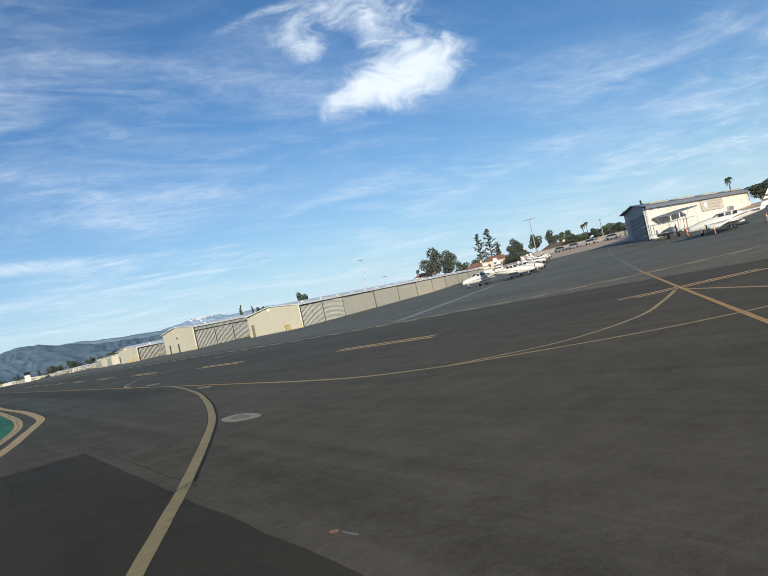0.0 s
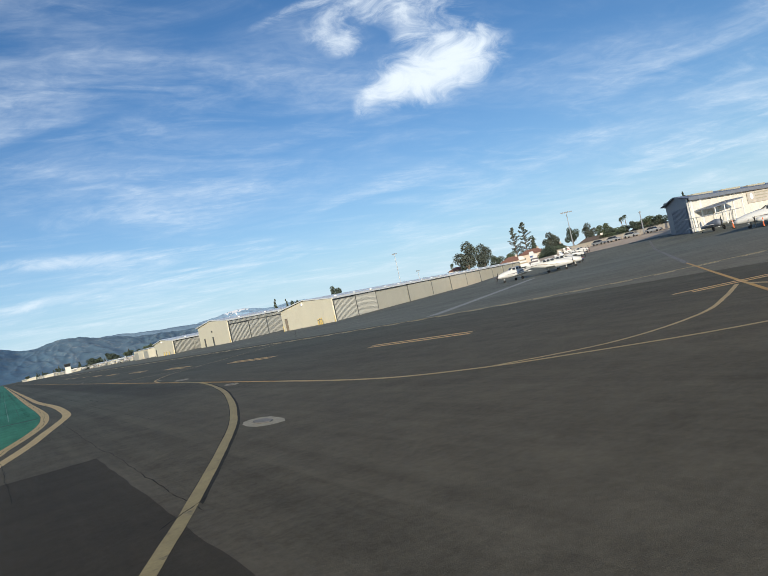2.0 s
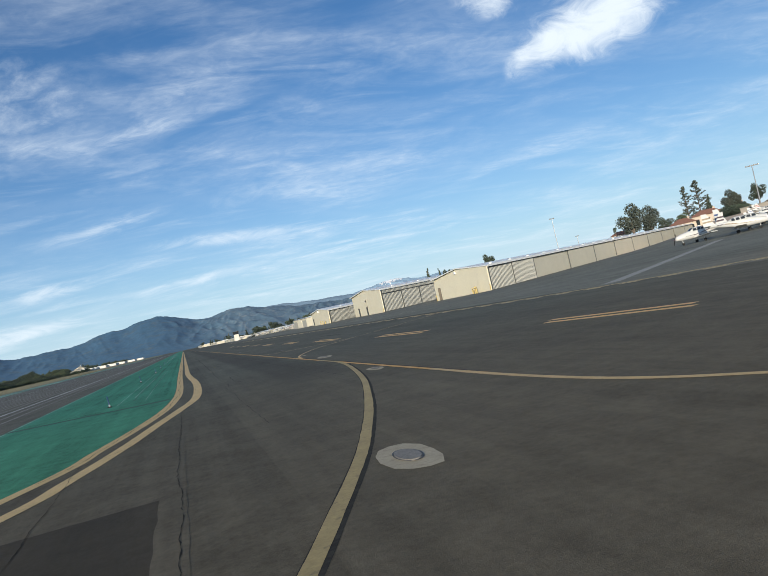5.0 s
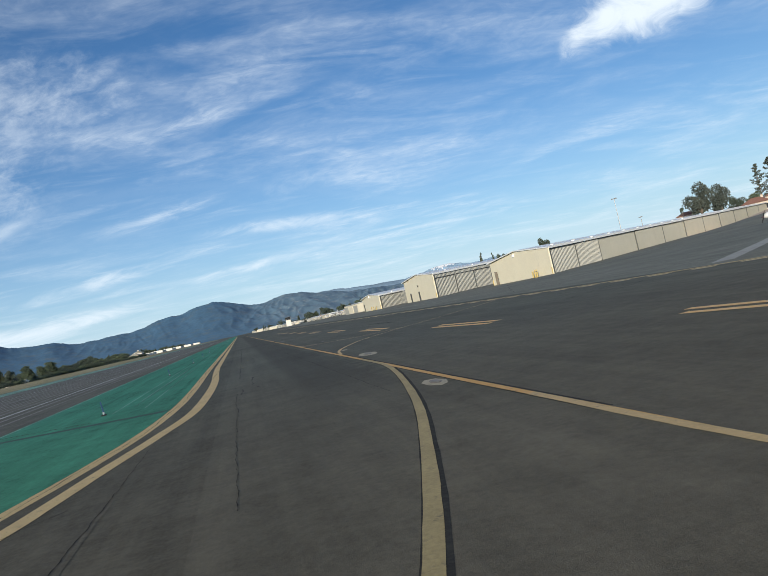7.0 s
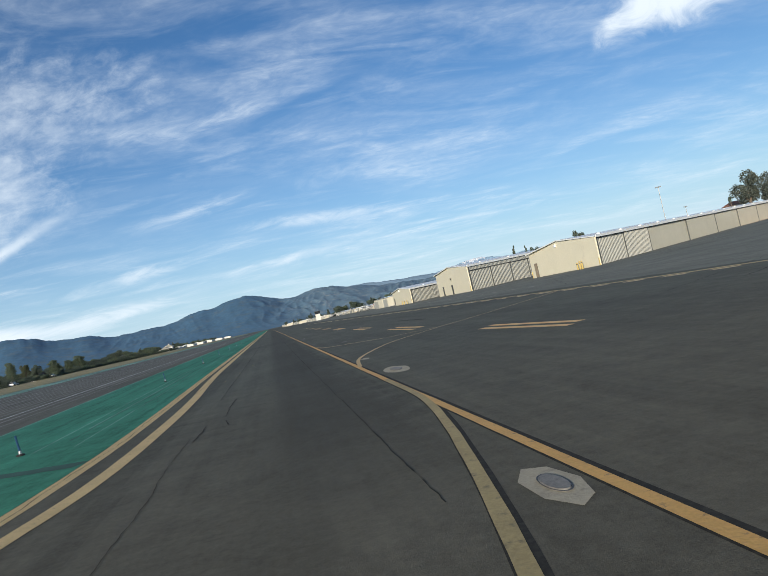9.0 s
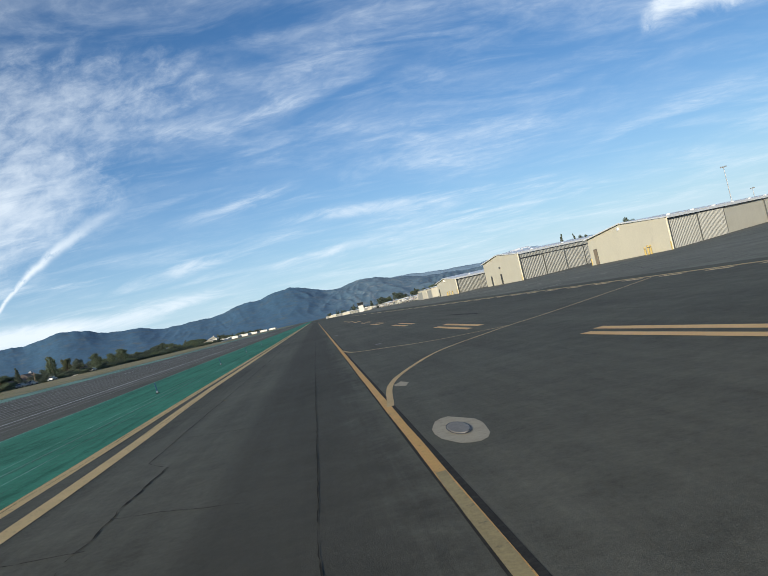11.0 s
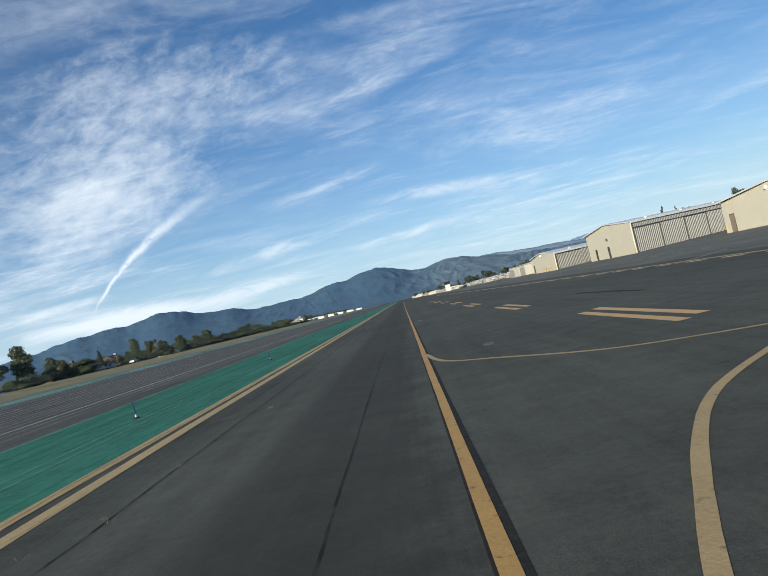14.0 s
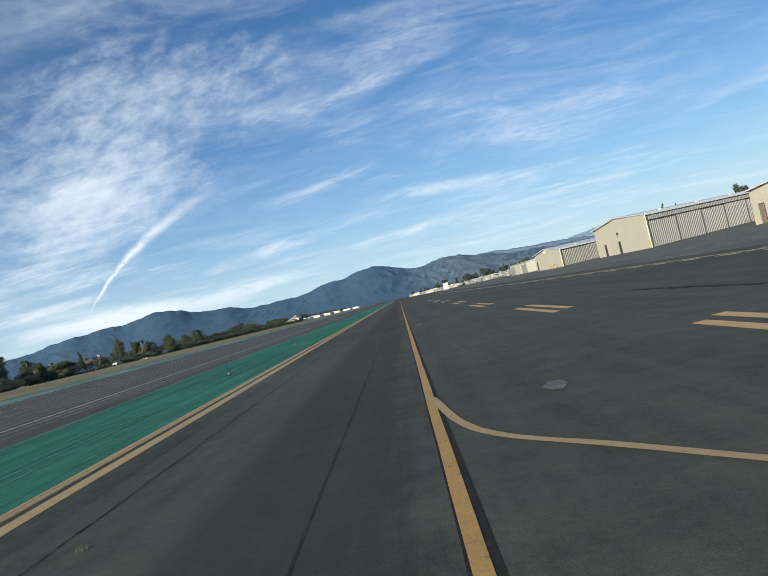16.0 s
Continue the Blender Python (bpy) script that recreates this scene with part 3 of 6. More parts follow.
# ---- ground and pavements ----
sheet("ground", [-4500, -2000, -900, -400, -200, -120] + steps(-90, 150, 60) + [180, 260, 400, 900, 2000, 4500],
      [-1500, -400, -150] + steps(-100, 300, 40) + [500, 900, 1600, 2600, 4600], -0.05, M_GROUND,
      "dusty flat ground with dry weeds around the airfield", "ground")
sheet("apron", steps(-4.6, 17.6, 10), steps(-120, 420, 54), 0.0, M_APRON, "worn dark grey asphalt apron with patches and stains", "apron")
sheet("apron_old", steps(17.6, 104.6, 40), steps(-120, 420, 54), 0.0, M_APRON_OUTER, "grey asphalt apron before the hangars, lightened for grazing sheen", "apron")
sheet("taxiway", steps(-12.9, -4.6, 4) , steps(-120, 420, 60), 0.0, M_TAXI, "weathered asphalt taxiway edge", "taxiway")
sheet("taxiway_far", steps(-13, 26, 8), [420, 520, 700, 1000, 1500], 0.0, M_TAXI, "far end of the asphalt taxiway", "taxiway")
sheet("runway", steps(-44, -12.9, 14), steps(-120, 1500, 30), 0.0, M_RUNWAY, "brownish worn asphalt runway with tyre streaks", "runway")
sheet("grass_verge", steps(-72, -44, 12), steps(-120, 1500, 60), 0.02, M_DRYGRASS, "strip of dry yellow grass beside the runway", "verge")
sheet("dirt_strip", steps(104.6, 140, 16), steps(-60, 180, 24), 0.02, M_DIRT, "bare brown dirt strip beyond the apron", "dirt")


def green_edge():
    """The rim of the green island: a blunt nose, then straight along the taxiway."""
    return spline([(-18.3, 3.0), (-12.0, 12.6), (-8.52, 20.0), (-7.80, 22.8), (-7.02, 26.6), (-6.52, 30.2), (-6.22, 34.8), (-6.14, 40.0), (-6.16, 47.0), (-6.2, 58.0)], 10)


def outer_edge():
    """The outer rim of the double edge line, which swings wider round the nose."""
    return spline([(-17.2, 2.0), (-11.1, 11.6), (-8.20, 17.2), (-7.55, 19.3), (-6.85, 22.3), (-6.33, 25.2), (-5.73, 28.4), (-5.20, 32.0), (-5.02, 38.0), (-5.03, 44.0), (-5.20, 50.5), (-5.33, 58.0)], 10)


def green_island():
    rim = green_edge() + straight(-6.2, 58.5, -6.2, 1400, 12)
    verts, faces = [], []
    for i, p in enumerate(rim):
        west = min(-13.1, p.x - 0.05)
        for x in (west, p.x):
            verts.append((x, p.y, tz(x, p.y) + 0.004))
        if i:
            k = 2 * i
            faces.append((k - 2, k - 1, k + 1, k))
    tagged(mesh("green_island", verts, faces, M_GREEN), "green painted asphalt island between taxiway and runway", "island", kind="structure")


green_island()
nose = green_edge() + straight(-6.2, 58.5, -6.2, 700, 3)
line("taxiway_edge_line", nose, 0.33, 0.010, M_TAN, "inner weathered yellow taxiway edge line round the green island", side=0.185, seed=2)
line("taxiway_edge_line", outer_edge() + straight(-5.33, 58.5, -5.33, 700, 3), 0.33, 0.010, M_TAN, "outer weathered yellow taxiway edge line round the green island", side=-0.165, seed=3)
line("centreline_border", straight(0, 20, 0, 700), 0.22, 0.002, M_BORDER, "black border of the taxiway centreline", side=0.02, seed=4)
line("taxiway_centreline", straight(0, 18, 0, 700), 0.13, 0.010, M_YELLOW, "narrow orange-yellow taxiway centreline", seed=5)

LEAD = [(-11.0, -3.0), (-8.5, 2.8), (-7.0, 6.3), (-5.65, 9.5), (-3.96, 13.85), (-3.15, 16.3), (-2.2, 19.7), (-1.08, 24.6), (-0.12, 31.0), (0.0, 36.0)]
line("lead_in_border", spline(LEAD, 10), lambda f: 0.235 - 0.05 * smooth((f - 0.6) / 0.38), 0.002, M_BORDER, "black border of the curved lead-in line", side=0.02, seed=6)
line("lead_in_line", spline(LEAD, 10), lambda f: 0.165 - 0.05 * smooth((f - 0.62) / 0.36), 0.010, M_LEAD, "curved weathered yellow lead-in line, darkened for lens vignetting", seed=7)
OFF = [(0.0, 22.0), (0.0, 18.0), (0.22, 14.8), (0.95, 12.4), (1.9, 10.75), (3.3, 8.8), (5.2, 7.2), (9.0, 4.6), (15, 1.5)]
line("lead_off_line", spline(OFF, 10), 0.14, 0.010, M_BRANCH, "yellow line curving from the centreline to the apron", seed=8)
line("apron_curve", spline([(0.9, 12.4), (2.9, 10.8), (5.6, 10.85), (8.2, 12.0), (11.0, 13.5)], 10), 0.13, 0.010, M_BRANCH, "thin yellow curve towards the crossing", seed=9)
line("apron_cross_line", straight(2.0, 5.4, 26.5, 26.6), 0.12, 0.010, M_YELLOW, "straight yellow lead line across the apron", seed=10)
line("apron_cross_line_faded", straight(26.5, 26.6, 92, 82), 0.30, 0.010, M_FADED, "faded stretch of the lead line", seed=11)
line("apron_side_line", straight(11.0, 13.2, 8.0, 8.4), 0.14, 0.010, M_BRANCH, "short yellow line at the crossing", seed=12)
line("branch_line", spline([(0.05, 41.0), (0.43, 44.2), (1.24, 46.8), (2.56, 49.6), (4.5, 51.7), (5.8, 52.9), (7.8, 54.4), (12.7, 58.8), (15.6, 61.6)], 8), 0.13, 0.010, M_BRANCH,
     "thin yellow branch line leaving the centreline", seed=13)
line("branch_line", spline([(0.03, 62.0), (0.4, 59.0), (1.45, 57.0), (2.9, 54.6), (4.3, 53.5), (5.7, 52.8)], 8), 0.12, 0.010, M_BRANCH,
     "thin yellow branch line joining the first", seed=14)


def dash(x0, y0, x1, y1, w, gap, seed):
    """A pair of yellow dashes of the apron side's edge marking, ends askew."""
    d = Vector((x1 - x0, y1 - y0)).normalized()
    n = Vector((d.y, -d.x))
    for i, s in enumerate((0, gap + w)):
        o = n * s + d * (0.45 * i)
        line("edge_dash", straight(x0 + o.x, y0 + o.y, x1 + o.x, y1 + o.y, 0.6), w, 0.010, M_DASH, "yellow dash of the double taxiway edge marking", seed=seed + i)


for i, (x0, y0, x1, y1) in enumerate([(13.9, 11.7, 10.5, 14.6), (6.65, 20.6, 5.72, 26.4), (5.56, 38.1, 5.12, 44.8), (4.94, 56.0, 4.86, 63.4), (4.74, 73.7, 4.70, 81.1),
                                      (4.55, 91.4, 4.48, 98.6), (4.7, 109.5, 4.65, 116.4), (4.7, 127, 4.65, 134), (4.7, 145, 4.65, 152), (4.7, 163, 4.65, 170)]):
    dash(x0, y0, x1, y1, 0.28, 0.29, 20 + 2 * i)

BOUND = spline([(32, 16.5), (25.0, 20.5), (20.3, 26.0), (17.8, 34.0), (16.4, 44.0), (15.7, 56.0), (15.5, 70.0), (15.3, 85.0), (14.9, 100.0), (14.4, 122.0), (13.8, 150.0), (13.0, 200.0), (12.0, 300.0)], 22)
line("boundary_line", BOUND, 0.33, 0.010, M_TAN, "solid yellow movement area boundary line", side=0.28, seed=50)
for i in range(0, len(BOUND) - 6, 6):
    line("boundary_dash", BOUND[i:i + 4], 0.37, 0.010, M_DASHT, "dash of the movement area boundary marking", side=-0.28, seed=51 + i)
line("grey_stripe", straight(18.6, 41.2, 56, 72.6), 1.1, 0.008, M_TRENCH, "pale grey filled trench across the apron", seed=52)
for x, w, mt_, lab in ((-18.7, 0.45, M_WHITE, "white runway edge line, worn"), (-39.5, 0.5, M_WHITE, "white far runway edge line, worn")):
    line("runway_line", straight(x, -100, x, 1300, 6), w, 0.010, mt_, lab, wobble=0.05, seed=int(-x))
streaks = random.Random(77)
for x in (-15.6, -17.2, -20.6, -22.1, -23.5, -25.2, -26.4, -28.1, -29.5, -31.0, -32.6, -34.4, -36.3, -37.8):
    y0 = streaks.uniform(-100, 0)
    line("runway_streak", straight(x + streaks.uniform(-0.3, 0.3), y0, x + streaks.uniform(-0.3, 0.3), streaks.uniform(250, 900), 6), streaks.uniform(0.18, 0.55), 0.010,
         M_FADED if streaks.random() < 0.9 else M_WHITE, "pale worn streak along the runway", wobble=0.08, seed=int(-x * 10))
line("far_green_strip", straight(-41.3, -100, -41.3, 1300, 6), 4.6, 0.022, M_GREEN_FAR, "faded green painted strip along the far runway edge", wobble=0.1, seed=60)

# ---- distance ----
def ridge(name, dist_m, depth, peaks, az0, az1, material, relief, seed, label, na=900, nd=36, snow=None):
    """A mountain range as a height field on an arc, with spurs and gullies: peaks are bearing and height in degrees."""
    verts, faces = [], []
    along, up = [p[0] for p in peaks], [p[1] for p in peaks]
    for j in range(nd + 1):
        u = j / nd
        r = dist_m + depth * (u - 0.72)
        rise = (u / 0.72) ** 1.25 if u < 0.72 else 1 - 0.5 * smooth((u - 0.72) / 0.28)
        for i in range(na + 1):
            az = az0 + (az1 - az0) * i / na
            el = sum(float(np.interp(az + o, along, up)) for o in (-0.5, -0.25, 0, 0.25, 0.5)) / 5 + 0.07 * min(rise, 1.0) ** 7 * noise.fractal(Vector((az * 1.1, seed, 0)), 0.85, 2.1, 5)
            top = math.tan(radians(el)) * dist_m
            x, y = r * math.sin(radians(az)), r * math.cos(radians(az))
            m = radians(az) * dist_m
            warp = noise.noise(Vector((m / 480, u * 2.2, seed))) * 1.1
            skew = u * 3.2 * noise.noise(Vector((m / 620, 0.3, seed + 2)))
            spur = 1 - 2 * abs(noise.noise(Vector((m / 330 + warp + skew, u * 1.8, seed + 5))))
            fine = 1 - 2 * abs(noise.noise(Vector((m / 125 + 1.7 * warp + u * 1.6 + 2.4 * skew, u * 3.6, seed + 9))))
            gully = 1 - 2 * abs(noise.noise(Vector((m / 55 - 2.4 * warp - u * 2.2 + 4.0 * skew, u * 6.5, seed + 13))))
            tiny = noise.fractal(Vector((m / 90, u * 9.0, seed)), 0.9, 2.1, 4)
            local = relief * (0.30 + 1.5 * smooth((az + 5) / 10))
            body = 4 * rise * (1.04 - rise) if u < 0.72 else 0.16
            z = top * rise + local * (0.48 * (spur - 0.4) + 0.40 * (fine - 0.4) + 0.24 * (gully - 0.4) + 0.07 * tiny) * body + relief * 0.20 * tiny * rise
            verts.append((x, y, max(z, 0) - 2))
    n = na + 1
    for j in range(nd):
        for i in range(na):
            faces.append((j * n + i, j * n + i + 1, (j + 1) * n + i + 1, (j + 1) * n + i))
    ob = tagged(mesh(name, verts, faces, material, flat=False), label, "mountains", kind="structure")
    if snow:
        ob.data.materials.append(M_SNOW)
        for p in ob.data.polygons:
            c = p.center
            az, el = math.degrees(math.atan2(c.x, c.y)), math.degrees(math.atan2(c.z, math.hypot(c.x, c.y)))
            edge = noise.noise(Vector((az * 7.0, el * 9.0, 2.0))) * 0.34
            if snow[0] < az < snow[1] and el > snow[2] + edge + 0.10 * abs(az - snow[3]):
                p.material_index = 1
    return ob


RANGE = [(-62, 2.0), (-45, 2.1), (-36, 2.0), (-30.4, 2.25), (-27.6, 2.45), (-25.6, 2.95), (-24.2, 2.9), (-22.9, 3.12), (-22.2, 2.95), (-21.0, 3.1), (-19.0, 3.48), (-17.6, 3.3), (-16.2, 2.78), (-14.9, 2.6), (-13.6, 2.62),
         (-11.9, 2.05), (-9.0, 2.15), (-8.3, 2.08), (-7.3, 2.2), (-5.7, 2.6), (-4.6, 2.65), (-4.0, 2.62), (-2.6, 3.0), (-1.5, 3.05), (-0.6, 2.9), (0.4, 2.5), (1.2, 2.25), (2.0, 2.05), (3.2, 2.25), (4.3, 2.42), (5.7, 2.35),
         (6.5, 2.05), (7.7, 1.95), (8.6, 1.65), (10.2, 1.45), (11.4, 1.35), (14, 1.2), (18, 1.0), (24, 0.8), (32, 0.6), (60, 0.4)]
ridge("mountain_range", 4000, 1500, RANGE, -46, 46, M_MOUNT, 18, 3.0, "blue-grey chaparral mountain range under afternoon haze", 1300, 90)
MIDR = [(2, 1.3), (4, 1.6), (6.3, 2.0), (8, 1.98), (10.4, 1.72), (11.8, 1.62), (13.2, 1.6), (15, 1.35), (18, 1.2), (26, 0.9), (60, 0.4)]
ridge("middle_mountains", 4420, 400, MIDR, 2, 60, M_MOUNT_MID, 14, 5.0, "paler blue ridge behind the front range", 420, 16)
FARR = [(8, 0.79), (12, 1.19), (13.7, 1.32), (14.6, 1.57), (15.4, 1.64), (16.2, 1.76), (16.9, 1.9), (17.2, 1.97), (17.7, 1.83), (18.4, 1.87), (19.4, 1.58), (20.6, 1.53), (22.4, 1.62), (23.4, 1.57), (24.9, 1.23), (27, 0.97), (32, 0.7), (60, 0.35)]
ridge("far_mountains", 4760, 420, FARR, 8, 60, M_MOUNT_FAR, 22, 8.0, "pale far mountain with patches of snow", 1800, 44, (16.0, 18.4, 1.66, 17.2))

# ---- hangars ----
def plate(bm, p, q, z0, z1, thick, out):
    """An upright wall plate from p to q in the plan."""
    o = Vector((out[0], out[1], 0)) * thick
    prism(bm, [(p[0], p[1], z0), (q[0], q[1], z0), (q[0], q[1], z1), (p[0], p[1], z1)], o)


def ribbed(bm, p, q, z0, z1, out, pitch=0.45, depth=0.07):
    """Corrugated sheet from p to q: square ribs with their own edges."""
    p, q = Vector((*p, 0)), Vector((*q, 0))
    length = (q - p).length
    d = (q - p) / length
    o = Vector((out[0], out[1], 0))
    n = max(2, int(length / pitch))
    prof = []
    for i in range(n):
        a = i * length / n
        s = length / n
        prof += [(a, 0), (a + s * 0.55, 0), (a + s * 0.62, depth), (a + s * 0.93, depth)]
    prof.append((length, 0))
    low = [bm.verts.new(p + d * a + o * h + Vector((0, 0, z0))) for a, h in prof]
    high = [bm.verts.new(p + d * a + o * h + Vector((0, 0, z1))) for a, h in prof]
    for i in range(len(prof) - 1):
        bm.faces.new((low[i], low[i + 1], high[i + 1], high[i]))
    back = [bm.verts.new(v.co - o * 0.12) for v in (low[0], low[-1], high[-1], high[0])]
    bm.faces.new(back)
    bm.faces.new((low[0], high[0], back[3], back[0]))
    bm.faces.new((low[-1], back[1], back[2], high[-1]))


def hangar(name, br, bl, side_dir, length, eave, rise, panels, doors, vents, label, plain_from=99, apex=0.5, every=2, breaks=None, fittings=False):
    """A steel hangar row: a gable end from br to bl, a side of sliding doors from br along side_dir."""
    root = holder(name, pose(0, 0, 0), label, "hangar")
    br, bl = Vector(br), Vector(bl)
    s = Vector(side_dir).normalized()
    far = s * length
    g_out = Vector((-1, 0))
    g_dir = (bl - br).normalized()
    s_out = Vector((s.y, -s.x))
    mid = br + (bl - br) * apex
    base = tz(br.x, br.y) - tilt(br.x, br.y)
    # gable wall
    bm = bmesh.new()
    prism(bm, [(br.x, br.y, base), (bl.x, bl.y, base), (bl.x, bl.y, eave), (mid.x, mid.y, eave + rise), (br.x, br.y, eave)], (0.25, 0, 0))
    part("gable_wall", bm, M_CREAM, root, "cream painted steel gable wall")
    bm = bmesh.new()
    plate(bm, bl, bl + far, base, eave, 0.25, (s.y, -s.x))
    part("rear_wall", bm, M_CREAM, root)
    bm = bmesh.new()
    e0, e1 = br + far, bl + far
    m1 = mid + far
    prism(bm, [(e0.x, e0.y, base), (e1.x, e1.y, base), (e1.x, e1.y, eave), (m1.x, m1.y, eave + rise), (e0.x, e0.y, eave)], (-0.25, 0, 0))
    part("end_wall", bm, M_CREAM, root)
    # roof slopes
    for a, w in ((br, 1), (bl, -1)):
        bm = bmesh.new()
        over = s_out * 0.35 * w
        o2 = g_out * 0.3
        p = [(a.x + over.x + o2.x, a.y + over.y, eave + 0.02), (mid.x + o2.x, mid.y, eave + rise + 0.02),
             (m1.x, m1.y, eave + rise + 0.02), (a.x + far.x + over.x, a.y + far.y + over.y, eave + 0.02)]
        prism(bm, p, (0, 0, 0.16))
        part("roof", bm, M_ROOF, root, "white steel roof slope")
    bm = bmesh.new()
    q0, q1 = br + s_out * 0.38 - s * 0.3, br + far + s_out * 0.38
    plate(bm, q0, q1, eave - 0.12, eave + 0.26, 0.06, s_out)
    part("fascia", bm, M_ROOF, root, "white roof edge trim")
    bm = bmesh.new()
    head = eave - (1.02 if fittings else 0.26)
    plate(bm, br + s * 0.5, br + far, head, head + 0.15, 0.22, s_out)
    part("door_track", bm, M_DARKTRIM, root, "dark overhead door track")
    # side: corner pilaster, then panels
    bm = bmesh.new()
    plate(bm, br + s * 0.16, br + s * 0.58, base, eave - 0.10, 0.16, s_out)
    part("corner_post", bm, M_POST, root)
    cuts = breaks or [0.6 + i * (length - 0.6) / panels for i in range(panels + 1)]
    for i in range(len(cuts) - 1):
        a = br + s * (cuts[i] + 0.06)
        b = br + s * (cuts[i + 1] - 0.06)
        off = s_out * (0.10 if i % 2 else 0.0)
        z = tz((a.x + b.x) / 2, (a.y + b.y) / 2) - tilt((a.x + b.x) / 2, (a.y + b.y) / 2)
        bm = bmesh.new()
        ribbed(bm, a + off, b + off, z + 0.04, head, s_out, 0.5 if i < plain_from else 2.6, 0.08 if i < plain_from else 0.008)
        part("door_panel", bm, M_DOORPANEL if i < plain_from else M_BEIGE, root)
        if i % every == every - 1:
            bm = bmesh.new()
            plate(bm, b - s * 0.02, b + s * 0.30, z, head, 0.14, s_out)
            part("door_post", bm, M_POST, root)
    # personnel doors in the gable wall
    for y, dw, dh, mt_ in doors:
        f = (y - br.y) / (bl.y - br.y)
        c = br + (bl - br) * f
        bm = bmesh.new()
        box(bm, (c.x - 0.05, y - dw / 2 - 0.08, base), (c.x + 0.02, y + dw / 2 + 0.08, base + dh + 0.08))
        frame_ob = part("door_frame", bm, M_DARKTRIM, root)
        bm = bmesh.new()
        box(bm, (c.x - 0.085, y - dw / 2, base + 0.03), (c.x - 0.04, y + dw / 2, base + dh))
        d = part("door", bm, mt_, root, "plain steel personnel door")
        bm = bmesh.new()
        box(bm, (c.x - 0.14, y - dw / 2 + 0.08, base + 0.98), (c.x - 0.08, y - dw / 2 + 0.20, base + 1.04))
        part("door_handle", bm, M_METAL, d)
    # lamps, header and corner guards
    if fittings:
        bm = bmesh.new()
        box(bm, (38.80, 170.87, 3.30), (39.04, 171.23, 3.70))
        part("wall_lamp", bm, M_DARKTRIM, root, "small dark wall lamp above a door")
        bm = bmesh.new()
        ribbed(bm, br + s * 0.6 + s_out * 0.12, br + far + s_out * 0.12, eave - 0.87, eave - 0.10, s_out, 0.5, 0.05)
        part("door_header", bm, M_DOORPANEL, root, "corrugated panel above the sliding doors")
    else:
        bm = bmesh.new()
        box(bm, (mid.x - 0.24, mid.y + 0.7, eave + 0.1), (mid.x + 0.02, mid.y + 1.15, eave + 0.55))
        part("wall_lamp", bm, M_ROOF, root, "small white wall lamp under the gable")
    for a in [br] + ([bl] if breaks else []):
        bm = bmesh.new()
        box(bm, (a.x - 0.09, a.y - 0.05, base), (a.x + 0.02, a.y + 0.05, base + 1.1))
        part("corner_guard", bm, M_BOLLARD, root, "yellow corner guard")
    # roof vents
    for i in range(vents):
        c = br + s * (length * (i + 0.6) / vents) + (mid - br) * 0.25
        z = eave + rise * 0.25
        bm = bmesh.new()
        tube(bm, [(c.x, c.y, z), (c.x, c.y, z + 0.30)], [0.24, 0.24], 8)
        tube(bm, [(c.x, c.y, z + 0.30), (c.x, c.y, z + 0.36), (c.x, c.y, z + 0.44)], [0.32, 0.30, 0.10], 8)
        part("roof_vent", bm, M_ROOF, root)
    for ob in root.children_recursive:
        for v in ob.data.vertices:
            v.co.z += tilt(v.co.x, v.co.y)
    return root


SIDE = (0.80, 0.60)
hangar("hangar", (38.9, 157.0), (39.2, 185.0), SIDE, 46, 5.15, 1.0, 6, [(179.6, 0.95, 2.05, M_DARKTRIM), (171.3, 0.95, 2.05, M_DARKTRIM)], 4,
       "cream gabled steel hangar with grey corrugated sliding doors", every=1, fittings=True)
hangar("hangar", (45.0, 112.7), (44.2, 136.2), (0.78, 0.626), 190, 4.15, 0.95, 16, [(134.2, 1.1, 2.35, M_TANDOOR)], 22,
       "long cream hangar row with corrugated and beige doors", plain_from=2, every=1,
       breaks=[0.6, 10.2, 20.4, 40.2, 58.5, 76.0, 93.5, 111.5, 130.0, 149.0, 168.0, 189.5])
hangar("hangar", (33.6, 192.0), (34.4, 221.5), SIDE, 34, 3.6, 0.9, 4, [(219, 0.95, 2.0, M_DARKTRIM)], 3,
       "smaller cream hangar with corrugated doors")

# ---- trees ----
def leaf_cloud(blobs, count, size, seed, droop=0.0):
    """Many small leaf sprays scattered through ellipsoid clumps, with gaps between them."""
    rnd = random.Random(seed)
    verts, faces = [], []
    total = sum(b[3] * b[4] for b in blobs)
    for bx, by, bz, rx, rz in blobs:
        for _ in range(max(6, int(count * rx * rz / total))):
            a, u = rnd.uniform(0, 2 * math.pi), rnd.uniform(-1, 1)
            r = rnd.uniform(0.35, 1.0) ** 0.5 * rnd.uniform(0.85, 1.12)
            s = math.sqrt(1 - u * u)
            c = Vector((bx + rx * r * s * math.cos(a), by + rx * r * s * math.sin(a), bz + rz * r * u))
            n = Vector((rnd.uniform(-1, 1), rnd.uniform(-1, 1), rnd.uniform(-0.6, 1))).normalized()
            t = n.orthogonal().normalized()
            t.rotate(Matrix.Rotation(rnd.uniform(0, 6.28), 3, n))
            b = n.cross(t)
            l, w = size * rnd.uniform(0.7, 1.5), size * rnd.uniform(0.4, 0.8)
            k = len(verts)
            tip = c + t * l + Vector((0, 0, -droop * l))
            verts += [c - t * l * 0.6, c + b * w, tip, c - b * w]
            faces.append((k, k + 1, k + 2, k + 3))
    return verts, faces


